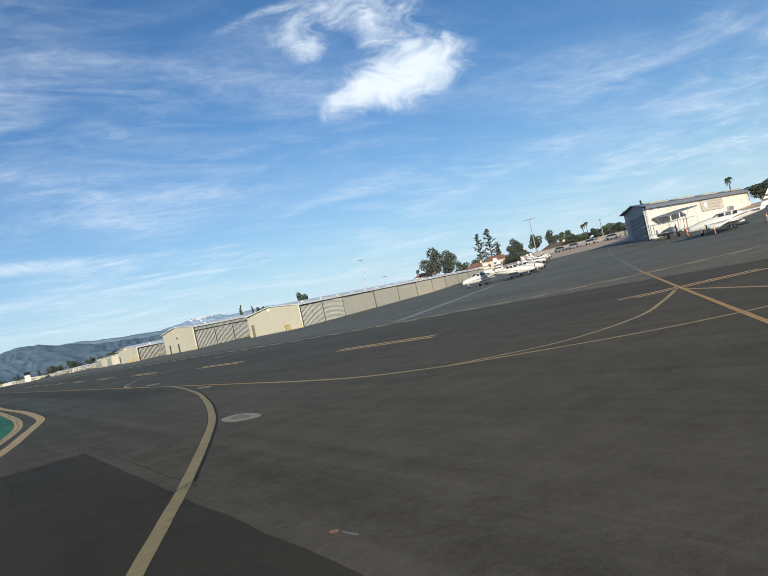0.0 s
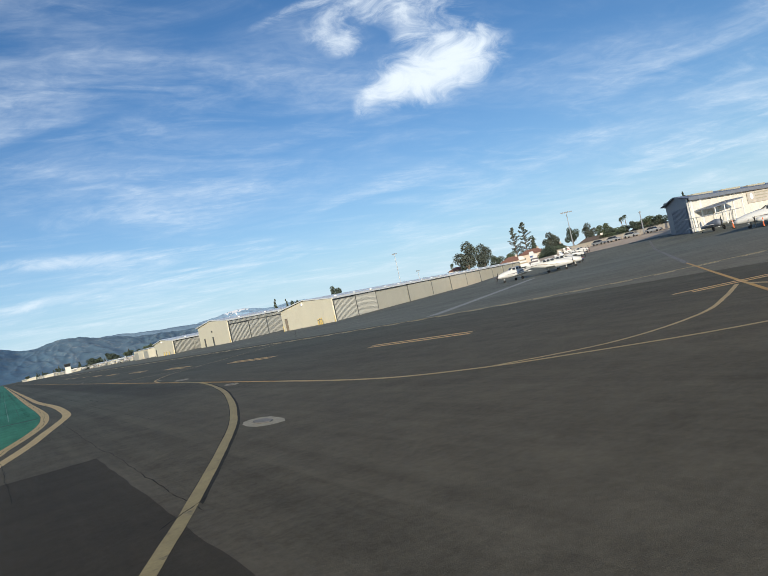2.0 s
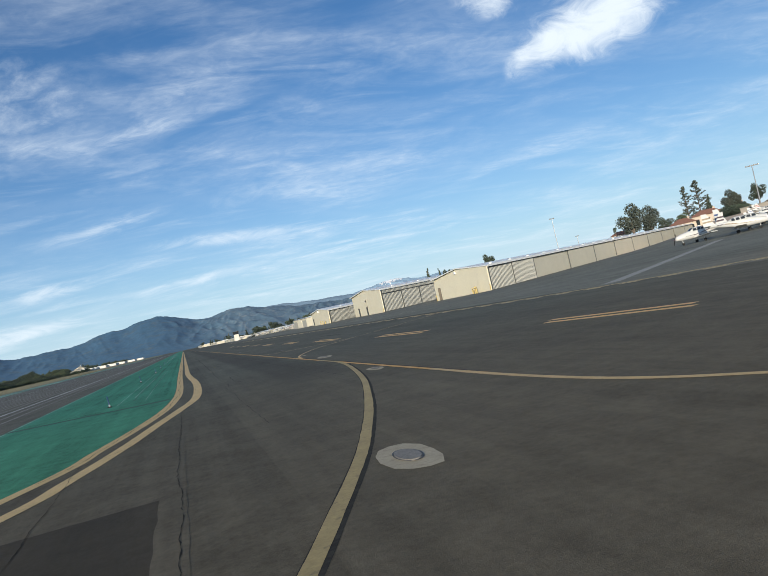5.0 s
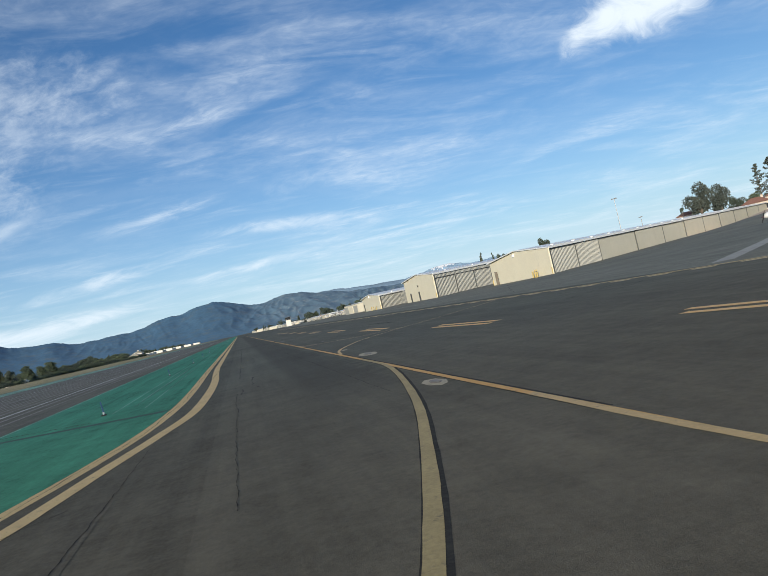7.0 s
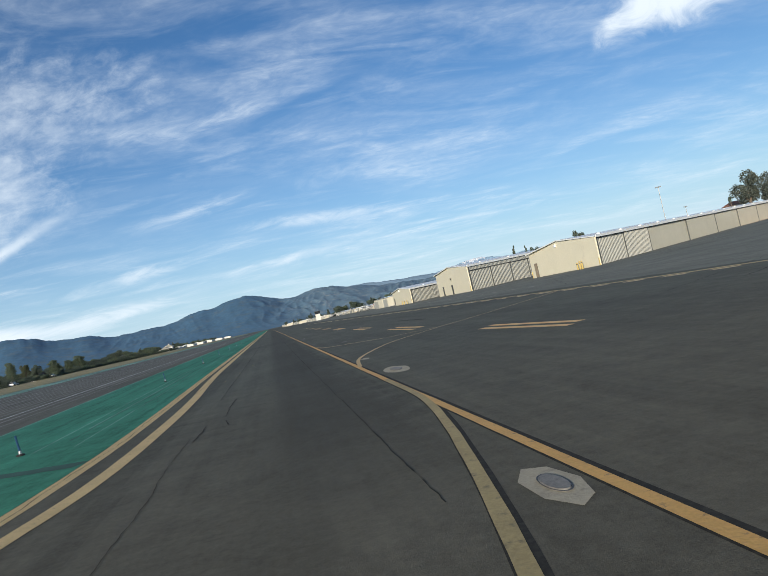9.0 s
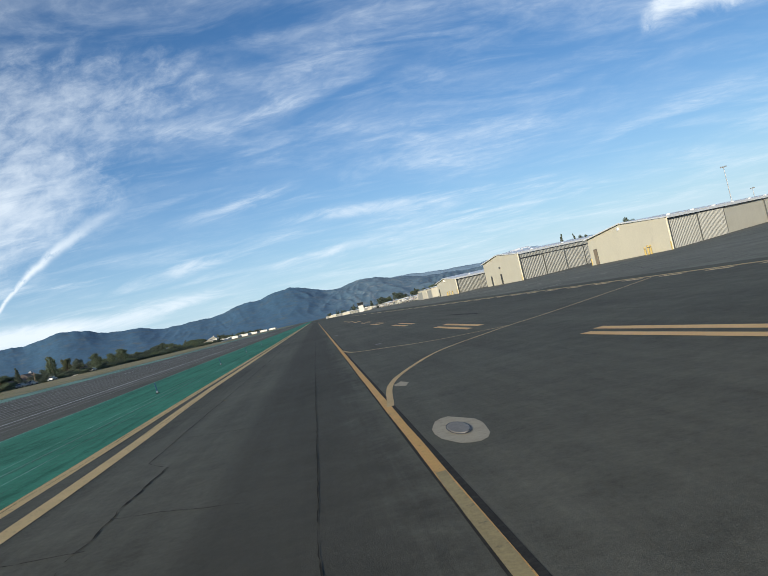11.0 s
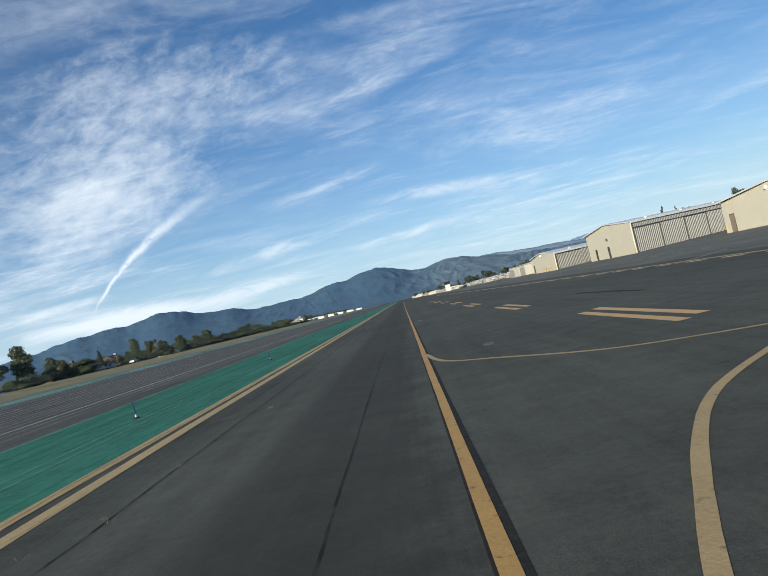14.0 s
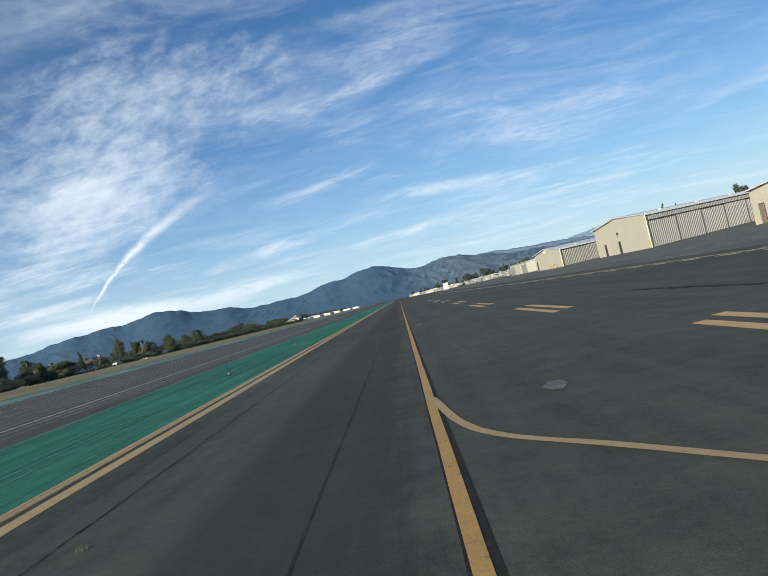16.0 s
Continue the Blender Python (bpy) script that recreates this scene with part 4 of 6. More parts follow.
def tree(name, h, w, shape, leaf, label, category="tree", seed=1):
    """A tree of height h and crown width w standing at the origin."""
    rnd = random.Random(seed)
    root = holder(name, pose(0, 0, 0), label, category)
    bm = bmesh.new()
    top = h * (0.94 if shape in ("conifer", "column", "airy") else 0.7)
    lean = rnd.uniform(-0.03, 0.03) * h
    r0 = (0.014 if shape == "airy" else 0.028) * h
    tube(bm, [(0, 0, -0.3), (lean * 0.2, 0, top * 0.3), (lean * 0.6, lean * 0.3, top * 0.65), (lean, lean * 0.4, top)], [r0, r0 * 0.8, r0 * 0.55, r0 * 0.15], 7)
    blobs = []
    if shape == "conifer":
        for i in range(9):
            f = i / 8
            z = h * (0.16 + 0.78 * f)
            blobs.append((rnd.uniform(-.08, .08) * w, rnd.uniform(-.08, .08) * w, z, w * 0.5 * (1.05 - f) + 0.12, h * 0.055))
    elif shape == "column":
        for i in range(8):
            f = i / 7
            blobs.append((rnd.uniform(-.13, .13) * w, rnd.uniform(-.13, .13) * w, h * (0.2 + 0.72 * f), w * 0.42 * (0.6 + 0.5 * math.sin(math.pi * (0.15 + 0.8 * f))), h * 0.085))
    elif shape == "airy":
        lean *= 0.4
        for i in range(44):
            f = i / 43
            a = i * 2.4 + rnd.uniform(-0.9, 0.9)
            z = h * (0.16 + 0.80 * f)
            reach = w * (rnd.uniform(0.30, 0.78) * (1.0 - f) ** 0.85 + 0.03)
            tip = Vector((lean * f + math.cos(a) * reach, math.sin(a) * reach, z + reach * 0.28))
            foot = Vector((lean * f, 0, z - h * 0.02))
            tube(bm, [foot, tip], [r0 * 0.25, r0 * 0.06], 5)
            for k in range(4):
                q = foot.lerp(tip, 0.35 + 0.22 * k) + Vector((rnd.uniform(-.03, .03) * w, rnd.uniform(-.03, .03) * w, rnd.uniform(-.008, .012) * h))
                blobs.append((q.x, q.y, q.z, w * rnd.uniform(0.045, 0.085), h * rnd.uniform(0.008, 0.020)))
    elif shape == "bush":
        for i in range(9):
            a = rnd.uniform(0, 6.28)
            d = rnd.uniform(0, 0.36) * w
            blobs.append((math.cos(a) * d, math.sin(a) * d, h * rnd.uniform(0.25, 0.62), w * rnd.uniform(0.14, 0.24), h * rnd.uniform(0.2, 0.36)))
    else:
        for i in range(12):
            a = i * 2.4 + rnd.uniform(-.4, .4)
            d = rnd.uniform(0.08, 0.36) * w
            z = h * rnd.uniform(0.42, 0.86)
            blobs.append((math.cos(a) * d, math.sin(a) * d, z, w * rnd.uniform(0.15, 0.24), h * rnd.uniform(0.09, 0.15)))
            if i < 7:
                tube(bm, [(lean * 0.4, 0, h * 0.34), (math.cos(a) * d * 0.5, math.sin(a) * d * 0.5, h * 0.5), (math.cos(a) * d, math.sin(a) * d, z)], [r0 * 0.5, r0 * 0.3, r0 * 0.1], 5)
    part("trunk", bm, M_BARK, root)
    v, f = leaf_cloud(blobs, 3600 if shape == "airy" else 5200, (0.007 if shape == "airy" else 0.012) * h + 0.045, seed + 5, 0.4 if shape == "airy" else 0.1)
    mesh("crown", v, f, leaf, root)
    return root


def palm(h, label, seed=1):
    rnd = random.Random(seed)
    root = holder("palm_tree", pose(0, 0, 0), label, "palm")
    bm = bmesh.new()
    tube(bm, [(0, 0, -0.3), (0.1, 0, h * 0.5), (0.15, 0.05, h)], [0.28, 0.2, 0.17], 8)
    part("trunk", bm, M_BARK, root)
    verts, faces = [], []
    for i in range(34):
        a = i * 2.399
        up = rnd.uniform(-0.9, 1.0)
        L = rnd.uniform(1.2, 1.8)
        d = Vector((math.cos(a), math.sin(a), 0))
        s = Vector((-math.sin(a), math.cos(a), 0))
        prev = None
        for j in range(6):
            f = j / 5
            c = Vector((0.15, 0.05, h)) + d * (L * f) + Vector((0, 0, L * (up * f * 0.7 - 0.75 * f * f)))
            w = 0.30 * math.sin(math.pi * (0.12 + 0.8 * f))
            k = len(verts)
            verts += [c - s * w, c + s * w]
            if prev is not None:
                faces.append((prev, prev + 1, k + 1, k))
            prev = k
    mesh("crown", verts, faces, M_LEAF_DARK, root)
    return root


def put(proto, x, y, scale=(1, 1, 1), turn=0.0, used=set()):
    m = Matrix.Translation((x, y, tz(x, y) - 0.02)) @ Matrix.Rotation(radians(turn), 4, "Z") @ Matrix.Diagonal((*scale, 1))
    if proto.name not in used:
        used.add(proto.name)
        proto.matrix_world = m
        return proto
    proto_scale = proto.scale.copy()
    ob = copy_thing(proto, Matrix.Translation((x, y, tz(x, y) - 0.02)) @ Matrix.Rotation(radians(turn), 4, "Z"))
    ob.scale = scale
    return ob


T_ROUND = tree("tree", 6, 5, "round", M_LEAF, "broad-leaved tree with a rounded crown", seed=11)
T_ROUND2 = tree("tree", 6, 5, "round", M_LEAF_DARK, "dark broad-leaved tree with an uneven crown", seed=23)
T_DRY = tree("tree", 6, 4, "round", M_LEAF_DRY, "tree with thin yellowing leaves", seed=31)
T_POPLAR = tree("tree", 7, 2.8, "column", M_LEAF, "tall narrow poplar with green leaves", seed=41)
T_CONIFER = tree("tree", 6, 2.2, "conifer", M_LEAF_DARK, "dark green pointed conifer tree", seed=51)
T_AIRY = tree("tree", 14, 5.5, "airy", M_LEAF_EUC, "tall airy pine with open branches", seed=61)
T_EUC = tree("tree", 12, 6.5, "round", M_LEAF_EUC, "grey-green eucalyptus with hanging foliage", seed=71)
T_BUSH = tree("shrub", 2.6, 5, "bush", M_LEAF_DARK, "dense dark green shrub beyond the verge", "shrub", seed=81)
T_BUSH2 = tree("shrub", 2.4, 5, "bush", M_LEAF, "dusty green shrub at the field's edge", "shrub", seed=91)
P_PALM = palm(8.5, "tall fan palm with a shaggy head", 3)


def scaled(proto, h0, w0, x, y, h, w, turn=0):
    return put(proto, x, y, (w / w0, w / w0, h / h0), turn)


# row of trees beyond the runway
for i, (p, h0, w0, x, y, h, w) in enumerate([
        (T_POPLAR, 7, 2.8, -81, 191, 9.4, 4.8), (T_ROUND, 6, 5, -85, 186, 8.0, 7), (T_POPLAR, 7, 2.8, -80, 201, 5.8, 2.9), (T_DRY, 6, 4, -80, 206, 5.0, 3.0),
        (T_ROUND, 6, 5, -80, 215, 4.4, 5.2), (T_ROUND2, 6, 5, -83, 219, 4.0, 4.5), (T_ROUND, 6, 5, -80, 218, 4.1, 4.8), (T_CONIFER, 6, 2.2, -80, 225.5, 5.7, 2.2),
        (T_ROUND2, 6, 5, -80, 237, 3.4, 4.4), (T_POPLAR, 7, 2.8, -80, 250, 7.4, 3.4), (T_DRY, 6, 4, -80, 262, 6.2, 3.0), (T_ROUND, 6, 5, -82, 264, 4.2, 4),
        (T_ROUND2, 6, 5, -80, 272, 6.2, 3.8), (T_ROUND, 6, 5, -83, 281, 4.2, 5), (T_POPLAR, 7, 2.8, -80, 291, 6.2, 4.4), (T_ROUND2, 6, 5, -84, 300, 4.6, 5),
        (T_POPLAR, 7, 2.8, -80, 310, 5.4, 4.0), (T_POPLAR, 7, 2.8, -80, 325, 6.6, 5.6), (T_ROUND2, 6, 5, -82, 340, 4.2, 8), (T_ROUND2, 6, 5, -80, 356, 4.3, 9),
        (T_ROUND2, 6, 5, -82, 372, 4.6, 9), (T_ROUND2, 6, 5, -80, 391, 7.0, 8.5), (T_ROUND, 6, 5, -84, 406, 5.0, 8)]):
    scaled(p, h0, w0, x, y - 5, h * 0.98, w * 1.05, i * 47)
hedge = random.Random(15)
for i in range(66):
    y = 150 + i * 7.4 + hedge.uniform(-2, 2)
    scaled(T_BUSH if i % 4 else T_BUSH2, 2.6, 5, -81 + hedge.uniform(-4, 2), y, hedge.uniform(1.6, 3.0) * (1.0 if y < 420 else 0.9), hedge.uniform(7, 11), i * 71)
for i in range(48):
    y = 146 + i * 5.6 + hedge.uniform(-1.5, 1.5)
    tall = 0.55 if 196 < y < 207 or 213 < y < 233 else 1.0
    scaled(T_BUSH2 if i % 3 else T_BUSH, 2.6, 5, -76.5 + hedge.uniform(-1.5, 1.0), y, tall * hedge.uniform(1.0, 1.8), hedge.uniform(5, 7.5), i * 83)
for i in range(40):
    y = 236 + i * 8.5 + hedge.uniform(-3, 3)
    p, h0, w0 = ((T_ROUND2, 6, 5), (T_POPLAR, 7, 2.8), (T_ROUND, 6, 5))[i % 3]
    h = hedge.uniform(3.0, 5.2)
    scaled(p, h0, w0, -86 + hedge.uniform(-6, 3), y, h, h * (0.95, 0.55, 0.9)[i % 3], i * 37)
for i, (x, y, h, w) in enumerate([(-78, 176, 2.8, 7), (-77, 184, 3.0, 8), (-77, 191, 3.2, 7), (-77, 199, 2.8, 6), (-78, 212, 2.2, 5), (-77, 231, 2.4, 7), (-79, 243, 2.0, 5),
                                  (-79, 257, 2.4, 5), (-78, 267, 2.2, 5), (-78, 279, 2.4, 7), (-78, 288, 2.0, 6), (-78, 303, 2.6, 7), (-78, 316, 2.4, 7), (-78, 333, 2.8, 9),
                                  (-78, 347, 3.0, 9), (-78, 364, 3.0, 10), (-78, 381, 3.0, 9), (-79, 400, 2.8, 9), (-80, 420, 2.6, 10), (-80, 440, 2.4, 10)]):
    scaled(T_BUSH if i % 3 else T_BUSH2, 2.6, 5, x, y, h, w, i * 61)
put(P_PALM, -88, 283, (0.6, 0.6, 0.75), 20)
rnd = random.Random(5)
for i in range(46):
    y = 430 + i * 16 + rnd.uniform(-6, 6)
    x = -86 - rnd.uniform(0, 22)
    p, h0, w0 = ((T_ROUND, 6, 5), (T_ROUND2, 6, 5), (T_CONIFER, 6, 2.2), (T_ROUND2, 6, 5))[i % 4]
    h = rnd.uniform(3.2, 5.8)
    scaled(p, h0, w0, x, y, h, h * rnd.uniform(0.9, 1.5) if w0 > 3 else 2.6, rnd.uniform(0, 360))

for i in range(34):
    y = 560 + i * 27 + rnd.uniform(-10, 10)
    h = rnd.uniform(6, 9)
    scaled((T_ROUND2, T_ROUND, T_CONIFER)[i % 3], 6, (5, 5, 2.2)[i % 3], -104 - rnd.uniform(0, 30), y, h, h * (1.3, 1.5, 0.5)[i % 3], i * 41)

# trees beyond the apron and behind the hangar rows
for i, (p, h0, w0, x, y, top, w) in enumerate([
        (T_EUC, 12, 6.5, 171.0, 239.5, 18.0, 11.5), (T_EUC, 12, 6.5, 176.8, 236.2, 15.6, 10.0), (T_ROUND2, 6, 5, 186.0, 239.0, 10.8, 7.4), (T_ROUND, 6, 5, 196.0, 241.0, 10.2, 6.4), (T_AIRY, 14, 5.5, 214.5, 258.0, 21.9, 8.6),
        (T_AIRY, 14, 5.5, 219.0, 255.5, 23.4, 10.6), (T_CONIFER, 6, 2.2, 219.6, 250.8, 14.8, 5.4), (T_EUC, 12, 6.5, 163.8, 181.4, 11.6, 5.8), (T_EUC, 12, 6.5, 168.0, 183.0, 10.4, 4.6), (T_ROUND2, 6, 5, 162.5, 169.0, 11.9, 5.2),
        (T_EUC, 12, 6.5, 166.3, 165.0, 11.1, 5.2), (T_POPLAR, 7, 2.8, 168.5, 162.6, 9.3, 3.2), (T_POPLAR, 7, 2.8, 169.8, 160.6, 9.5, 3.4), (T_ROUND2, 6, 5, 163.6, 153.1, 8.1, 4.4),
        (T_ROUND2, 6, 5, 160.6, 141.3, 8.2, 4.4), (T_ROUND, 6, 5, 162.2, 138.3, 8.3, 4.6), (T_ROUND2, 6, 5, 164.0, 135.5, 8.0, 6.0), (T_ROUND2, 6, 5, 168.0, 131.5, 8.4, 6.5), (T_ROUND, 6, 5, 162.0, 147.0, 7.4, 5.5),
        (T_ROUND2, 6, 5, 158.0, 172.0, 7.0, 6.0), (T_ROUND2, 6, 5, 172.0, 158.0, 7.2, 5.0), (T_ROUND, 6, 5, 158.0, 150.5, 6.2, 5.0),
        (T_ROUND2, 6, 5, 281.0, 600, 28.6, 13.0), (T_ROUND2, 6, 5, 236.0, 601, 22.6, 10.0), (T_CONIFER, 6, 2.2, 229.0, 600, 23.2, 5.0), (T_ROUND2, 6, 5, 112, 208, 6.6, 9.0), (T_ROUND, 6, 5, 119, 206, 6.8, 6.0), (T_CONIFER, 6, 2.2, 218.0, 600, 25.4, 6.5), (T_ROUND2, 6, 5, 243.0, 603, 22.0, 9.0),
        (T_ROUND2, 6, 5, 134.0, 216, 7.0, 6), (T_ROUND2, 6, 5, 126, 222, 6.6, 5), (T_ROUND2, 6, 5, 124.5, 71.2, 7.4, 6.5), (T_CONIFER, 6, 2.2, 109.6, 86.5, 8.9, 2.0), (T_CONIFER, 6, 2.2, 114.5, 90.0, 8.2, 1.8), (T_ROUND, 6, 5, 150, 60, 9.0, 9), (T_ROUND2, 6, 5, 158, 66, 11.4, 9), (T_ROUND2, 6, 5, 165, 58, 12.0, 10)]):
    scaled(p, h0, w0, x, y, top + tilt(x, y) - tz(x, y), w, i * 53)
for x, y, top, turn in ((180.8, 163.8, 10.7, 0), (181.7, 162.8, 11.2, 40), (121.5, 99.5, 8.3, 70), (122.0, 75.5, 9.2, 10), (150.0, 222.0, 9.5, 30)):
    put(P_PALM, x, y, (0.55, 0.55, (top + tilt(x, y) - tz(x, y)) / 8.9), turn)
for i in range(26):
    x = 40 + i * 5.5 + rnd.uniform(-2, 2)
    y = 470 - i * 3 + rnd.uniform(-20, 20)
    h = rnd.uniform(4.5, 7.5)
    scaled((T_ROUND2, T_ROUND, T_CONIFER)[i % 3], 6, (5, 5, 2.2)[i % 3], x, y, h, h * (1.0, 1.1, 0.4)[i % 3], i * 33)
for i in range(22):
    x = 52 + rnd.uniform(-6, 14) - i * 1.6
    y = 330 + i * 17 + rnd.uniform(-6, 6)
    h = rnd.uniform(4.5, 7.0)
    scaled(T_CONIFER if i % 3 else T_ROUND2, 6, 2.2 if i % 3 else 5, x, y, h, h * (0.42 if i % 3 else 0.9), i * 29)
for i in range(60):
    x = 60 + rnd.uniform(-5, 5) - i * 0.62
    y = 290 + i * 9.5
    scaled(T_BUSH if i % 3 else T_ROUND2, 2.6 if i % 3 else 6, 5, x, y, rnd.uniform(2.2, 3.8), rnd.uniform(8, 13), i * 67)
for i in range(16):
    x, y = 148 + i * 5.2 + rnd.uniform(-2, 2), 164 + i * 6.0 + rnd.uniform(-2, 2)
    scaled(T_BUSH2 if i % 3 else T_BUSH, 2.6, 5, x, y, rnd.uniform(3.4, 4.8), rnd.uniform(8, 11), i * 43)
for i in range(7):
    scaled(T_BUSH, 2.6, 5, 131 + i * 3.4, 82 - i * 6.5, rnd.uniform(2.6, 3.8), 8.0, i * 59)

# ---- parked aircraft ----
def loft(bm, rings, n=12):
    """A skin through elliptic rings: x, centre z, half width, half height."""
    prev = None
    first = last = None
    for x, z, a, b in rings:
        ring = [bm.verts.new((x, math.cos(2 * math.pi * k / n) * a, z + math.sin(2 * math.pi * k / n) * b)) for k in range(n)]
        if prev:
            for k in range(n):
                bm.faces.new((prev[k], prev[(k + 1) % n], ring[(k + 1) % n], ring[k]))
        else:
            first = ring
        prev = last = ring
    bm.faces.new(first[::-1])
    bm.faces.new(last)


def wing_panel(bm, root_le, tip_le, root_chord, tip_chord, thick):
    """A tapered surface between a root and a tip leading edge; x is forward."""
    vs = []
    for le, c, t in ((root_le, root_chord, thick), (tip_le, tip_chord, thick * 0.6)):
        le = Vector(le)
        up = Vector((0, 0, 1)) if abs(Vector(tip_le).z - Vector(root_le).z) < abs(Vector(tip_le).y - Vector(root_le).y) else Vector((0, 1, 0))
        prof = [(0, 0), (-0.12, 0.5), (-0.35, 0.6), (-1.0, 0.04), (-1.0, -0.04), (-0.35, -0.35), (-0.1, -0.3)]
        vs.append([bm.verts.new(le + Vector((px * c, 0, 0)) + up * (pz * t)) for px, pz in prof])
    n = len(vs[0])
    for k in range(n):
        bm.faces.new((vs[0][k], vs[0][(k + 1) % n], vs[1][(k + 1) % n], vs[1][k]))
    bm.faces.new(vs[0][::-1])
    bm.faces.new(vs[1])


def wheel(bm, x, y, r, w):
    tube(bm, [(x, y - w / 2, r), (x, y - w * 0.3, r), (x, y + w * 0.3, r), (x, y + w / 2, r)], [r * 0.8, r, r, r * 0.8], 12)


def aircraft(m, label, length=7.4, span=10.4, high=False, twin=False, trim=M_STRIPE, group="parked aircraft", tall=1.0):
    """A light aircraft: x forward, wheels on the ground at z = 0."""
    root = holder("airplane", m, label, "airplane", group)
    L = length
    gz = 0.55 if not high else 0.75                      # belly height
    fw, fh = (0.066 * L, 0.064 * L) if twin else (0.080 * L, 0.078 * L)
    cz = gz + fh
    bm = bmesh.new()
    loft(bm, [(0.46 * L, cz - 0.02 * L, 0.02 * L, 0.02 * L), (0.43 * L, cz - 0.01 * L, fw * 0.6, fh * 0.55), (0.33 * L, cz, fw * 0.85, fh * 0.8), (0.2 * L, cz + 0.01 * L, fw, fh),
              (0.02 * L, cz + 0.02 * L, fw, fh * 1.05), (-0.14 * L, cz + 0.035 * L, fw * 0.72, fh * 0.70), (-0.34 * L, cz + 0.055 * L, fw * 0.34, fh * 0.36), (-0.52 * L, cz + 0.07 * L, fw * 0.12, fh * 0.18)])
    part("fuselage", bm, M_PLANE, root, shade=True)
    bm = bmesh.new()
    loft(bm, [(0.19 * L, cz + fh * 0.8, fw * 0.4, 0.03), (0.10 * L, cz + fh * 1.15, fw * 0.78, fh * 0.55), (-0.03 * L, cz + fh * 1.2, fw * 0.8, fh * 0.6), (-0.16 * L, cz + fh * 0.95, fw * 0.5, fh * 0.2)], 10)
    part("cabin", bm, M_PLANE, root, shade=True)
    for s in (1, -1):
        for x0, x1 in ((0.125, 0.055), (0.045, -0.02), (-0.03, -0.085)):
            bm = bmesh.new()
            y = s * fw * 0.74
            prism(bm, [(x0 * L, y, cz + fh * 0.98), (x1 * L, y, cz + fh * 0.98), (x1 * L, y * 0.86, cz + fh * 1.52), ((x0 - 0.012) * L, y * 0.86, cz + fh * 1.5)], (0, s * 0.06, 0))
            part("window", bm, M_GLASS, root)
    bm = bmesh.new()
    prism(bm, [(0.185 * L, -fw * 0.5, cz + fh * 0.95), (0.185 * L, fw * 0.5, cz + fh * 0.95), (0.115 * L, fw * 0.62, cz + fh * 1.55), (0.115 * L, -fw * 0.62, cz + fh * 1.55)], (0.04, 0, 0.05))
    part("windscreen", bm, M_GLASS, root)
    wz = cz + fh * 1.6 if high else cz - fh * 0.72
    for s in (1, -1):
        bm = bmesh.new()
        wing_panel(bm, (0.13 * L, s * fw * 0.6, wz), (0.09 * L, s * span / 2, wz + (0.05 if high else 0.32)), 0.22 * L, 0.14 * L, 0.20)
        part("wing", bm, M_PLANE, root)
        bm = bmesh.new()
        wing_panel(bm, (-0.40 * L, s * 0.02, cz + 0.075 * L), (-0.43 * L, s * span * 0.17, cz + 0.08 * L), 0.11 * L, 0.075 * L, 0.09)
        part("tailplane", bm, M_PLANE, root)
        bm = bmesh.new()
        prism(bm, [(0.30 * L, s * fw * 0.9, cz + 0.0), (0.1 * L, s * (fw + 0.012), cz + 0.05), (-0.2 * L, s * fw * 0.72, cz + 0.06 * L), (-0.2 * L, s * fw * 0.72, cz + 0.045 * L), (0.1 * L, s * (fw + 0.012), cz - 0.03)], (0, s * 0.015, 0))
        part("stripe", bm, trim, root)
        if high:
            bm = bmesh.new()
            tube(bm, [(0.06 * L, s * fw, cz - fh * 0.6), (0.05 * L, s * span * 0.24, wz)], [0.04, 0.04], 6)
            part("strut", bm, M_PLANE, root)
        if twin:
            y = s * span * 0.18
            bm = bmesh.new()
            loft(bm, [(0.27 * L, wz + 0.12, 0.10, 0.10), (0.24 * L, wz + 0.12, 0.30, 0.28), (0.1 * L, wz + 0.12, 0.34, 0.32), (-0.12 * L, wz + 0.1, 0.08, 0.1)], 10)
            for v in bm.verts:
                v.co.y += y
            part("engine_nacelle", bm, M_PLANE, root, shade=True)
            bm = bmesh.new()
            for k in range(3):
                a = k * 2.094 + 0.5
                tube(bm, [(0.28 * L, y, wz + 0.12), (0.285 * L, y + math.cos(a) * 0.9, wz + 0.12 + math.sin(a) * 0.9)], [0.07, 0.03], 5)
            part("propeller", bm, M_RUBBER, root)
    bm = bmesh.new()
    prism(bm, [(-0.33 * L, -0.04, cz + 0.07 * L), (-0.45 * L, -0.04, cz + (0.07 + 0.225 * tall) * L), (-0.53 * L, -0.04, cz + (0.07 + 0.225 * tall) * L), (-0.52 * L, -0.04, cz + 0.07 * L)], (0, 0.08, 0))
    fin = part("tail_fin", bm, M_PLANE, root)
    for k in range(2):
        bm = bmesh.new()
        u, v = 0.30 + 0.26 * k, 0.42 + 0.26 * k
        prism(bm, [((-0.33 - 0.12 * u) * L, -0.052, cz + (0.07 + 0.225 * tall * u) * L), ((-0.33 - 0.12 * v) * L, -0.052, cz + (0.07 + 0.225 * tall * v) * L),
                   (-0.524 * L, -0.052, cz + (0.07 + 0.225 * tall * v) * L), (-0.522 * L, -0.052, cz + (0.07 + 0.225 * tall * u) * L)], (0, 0.104, 0))
        part("fin_stripe", bm, trim, fin)
    bm = bmesh.new()
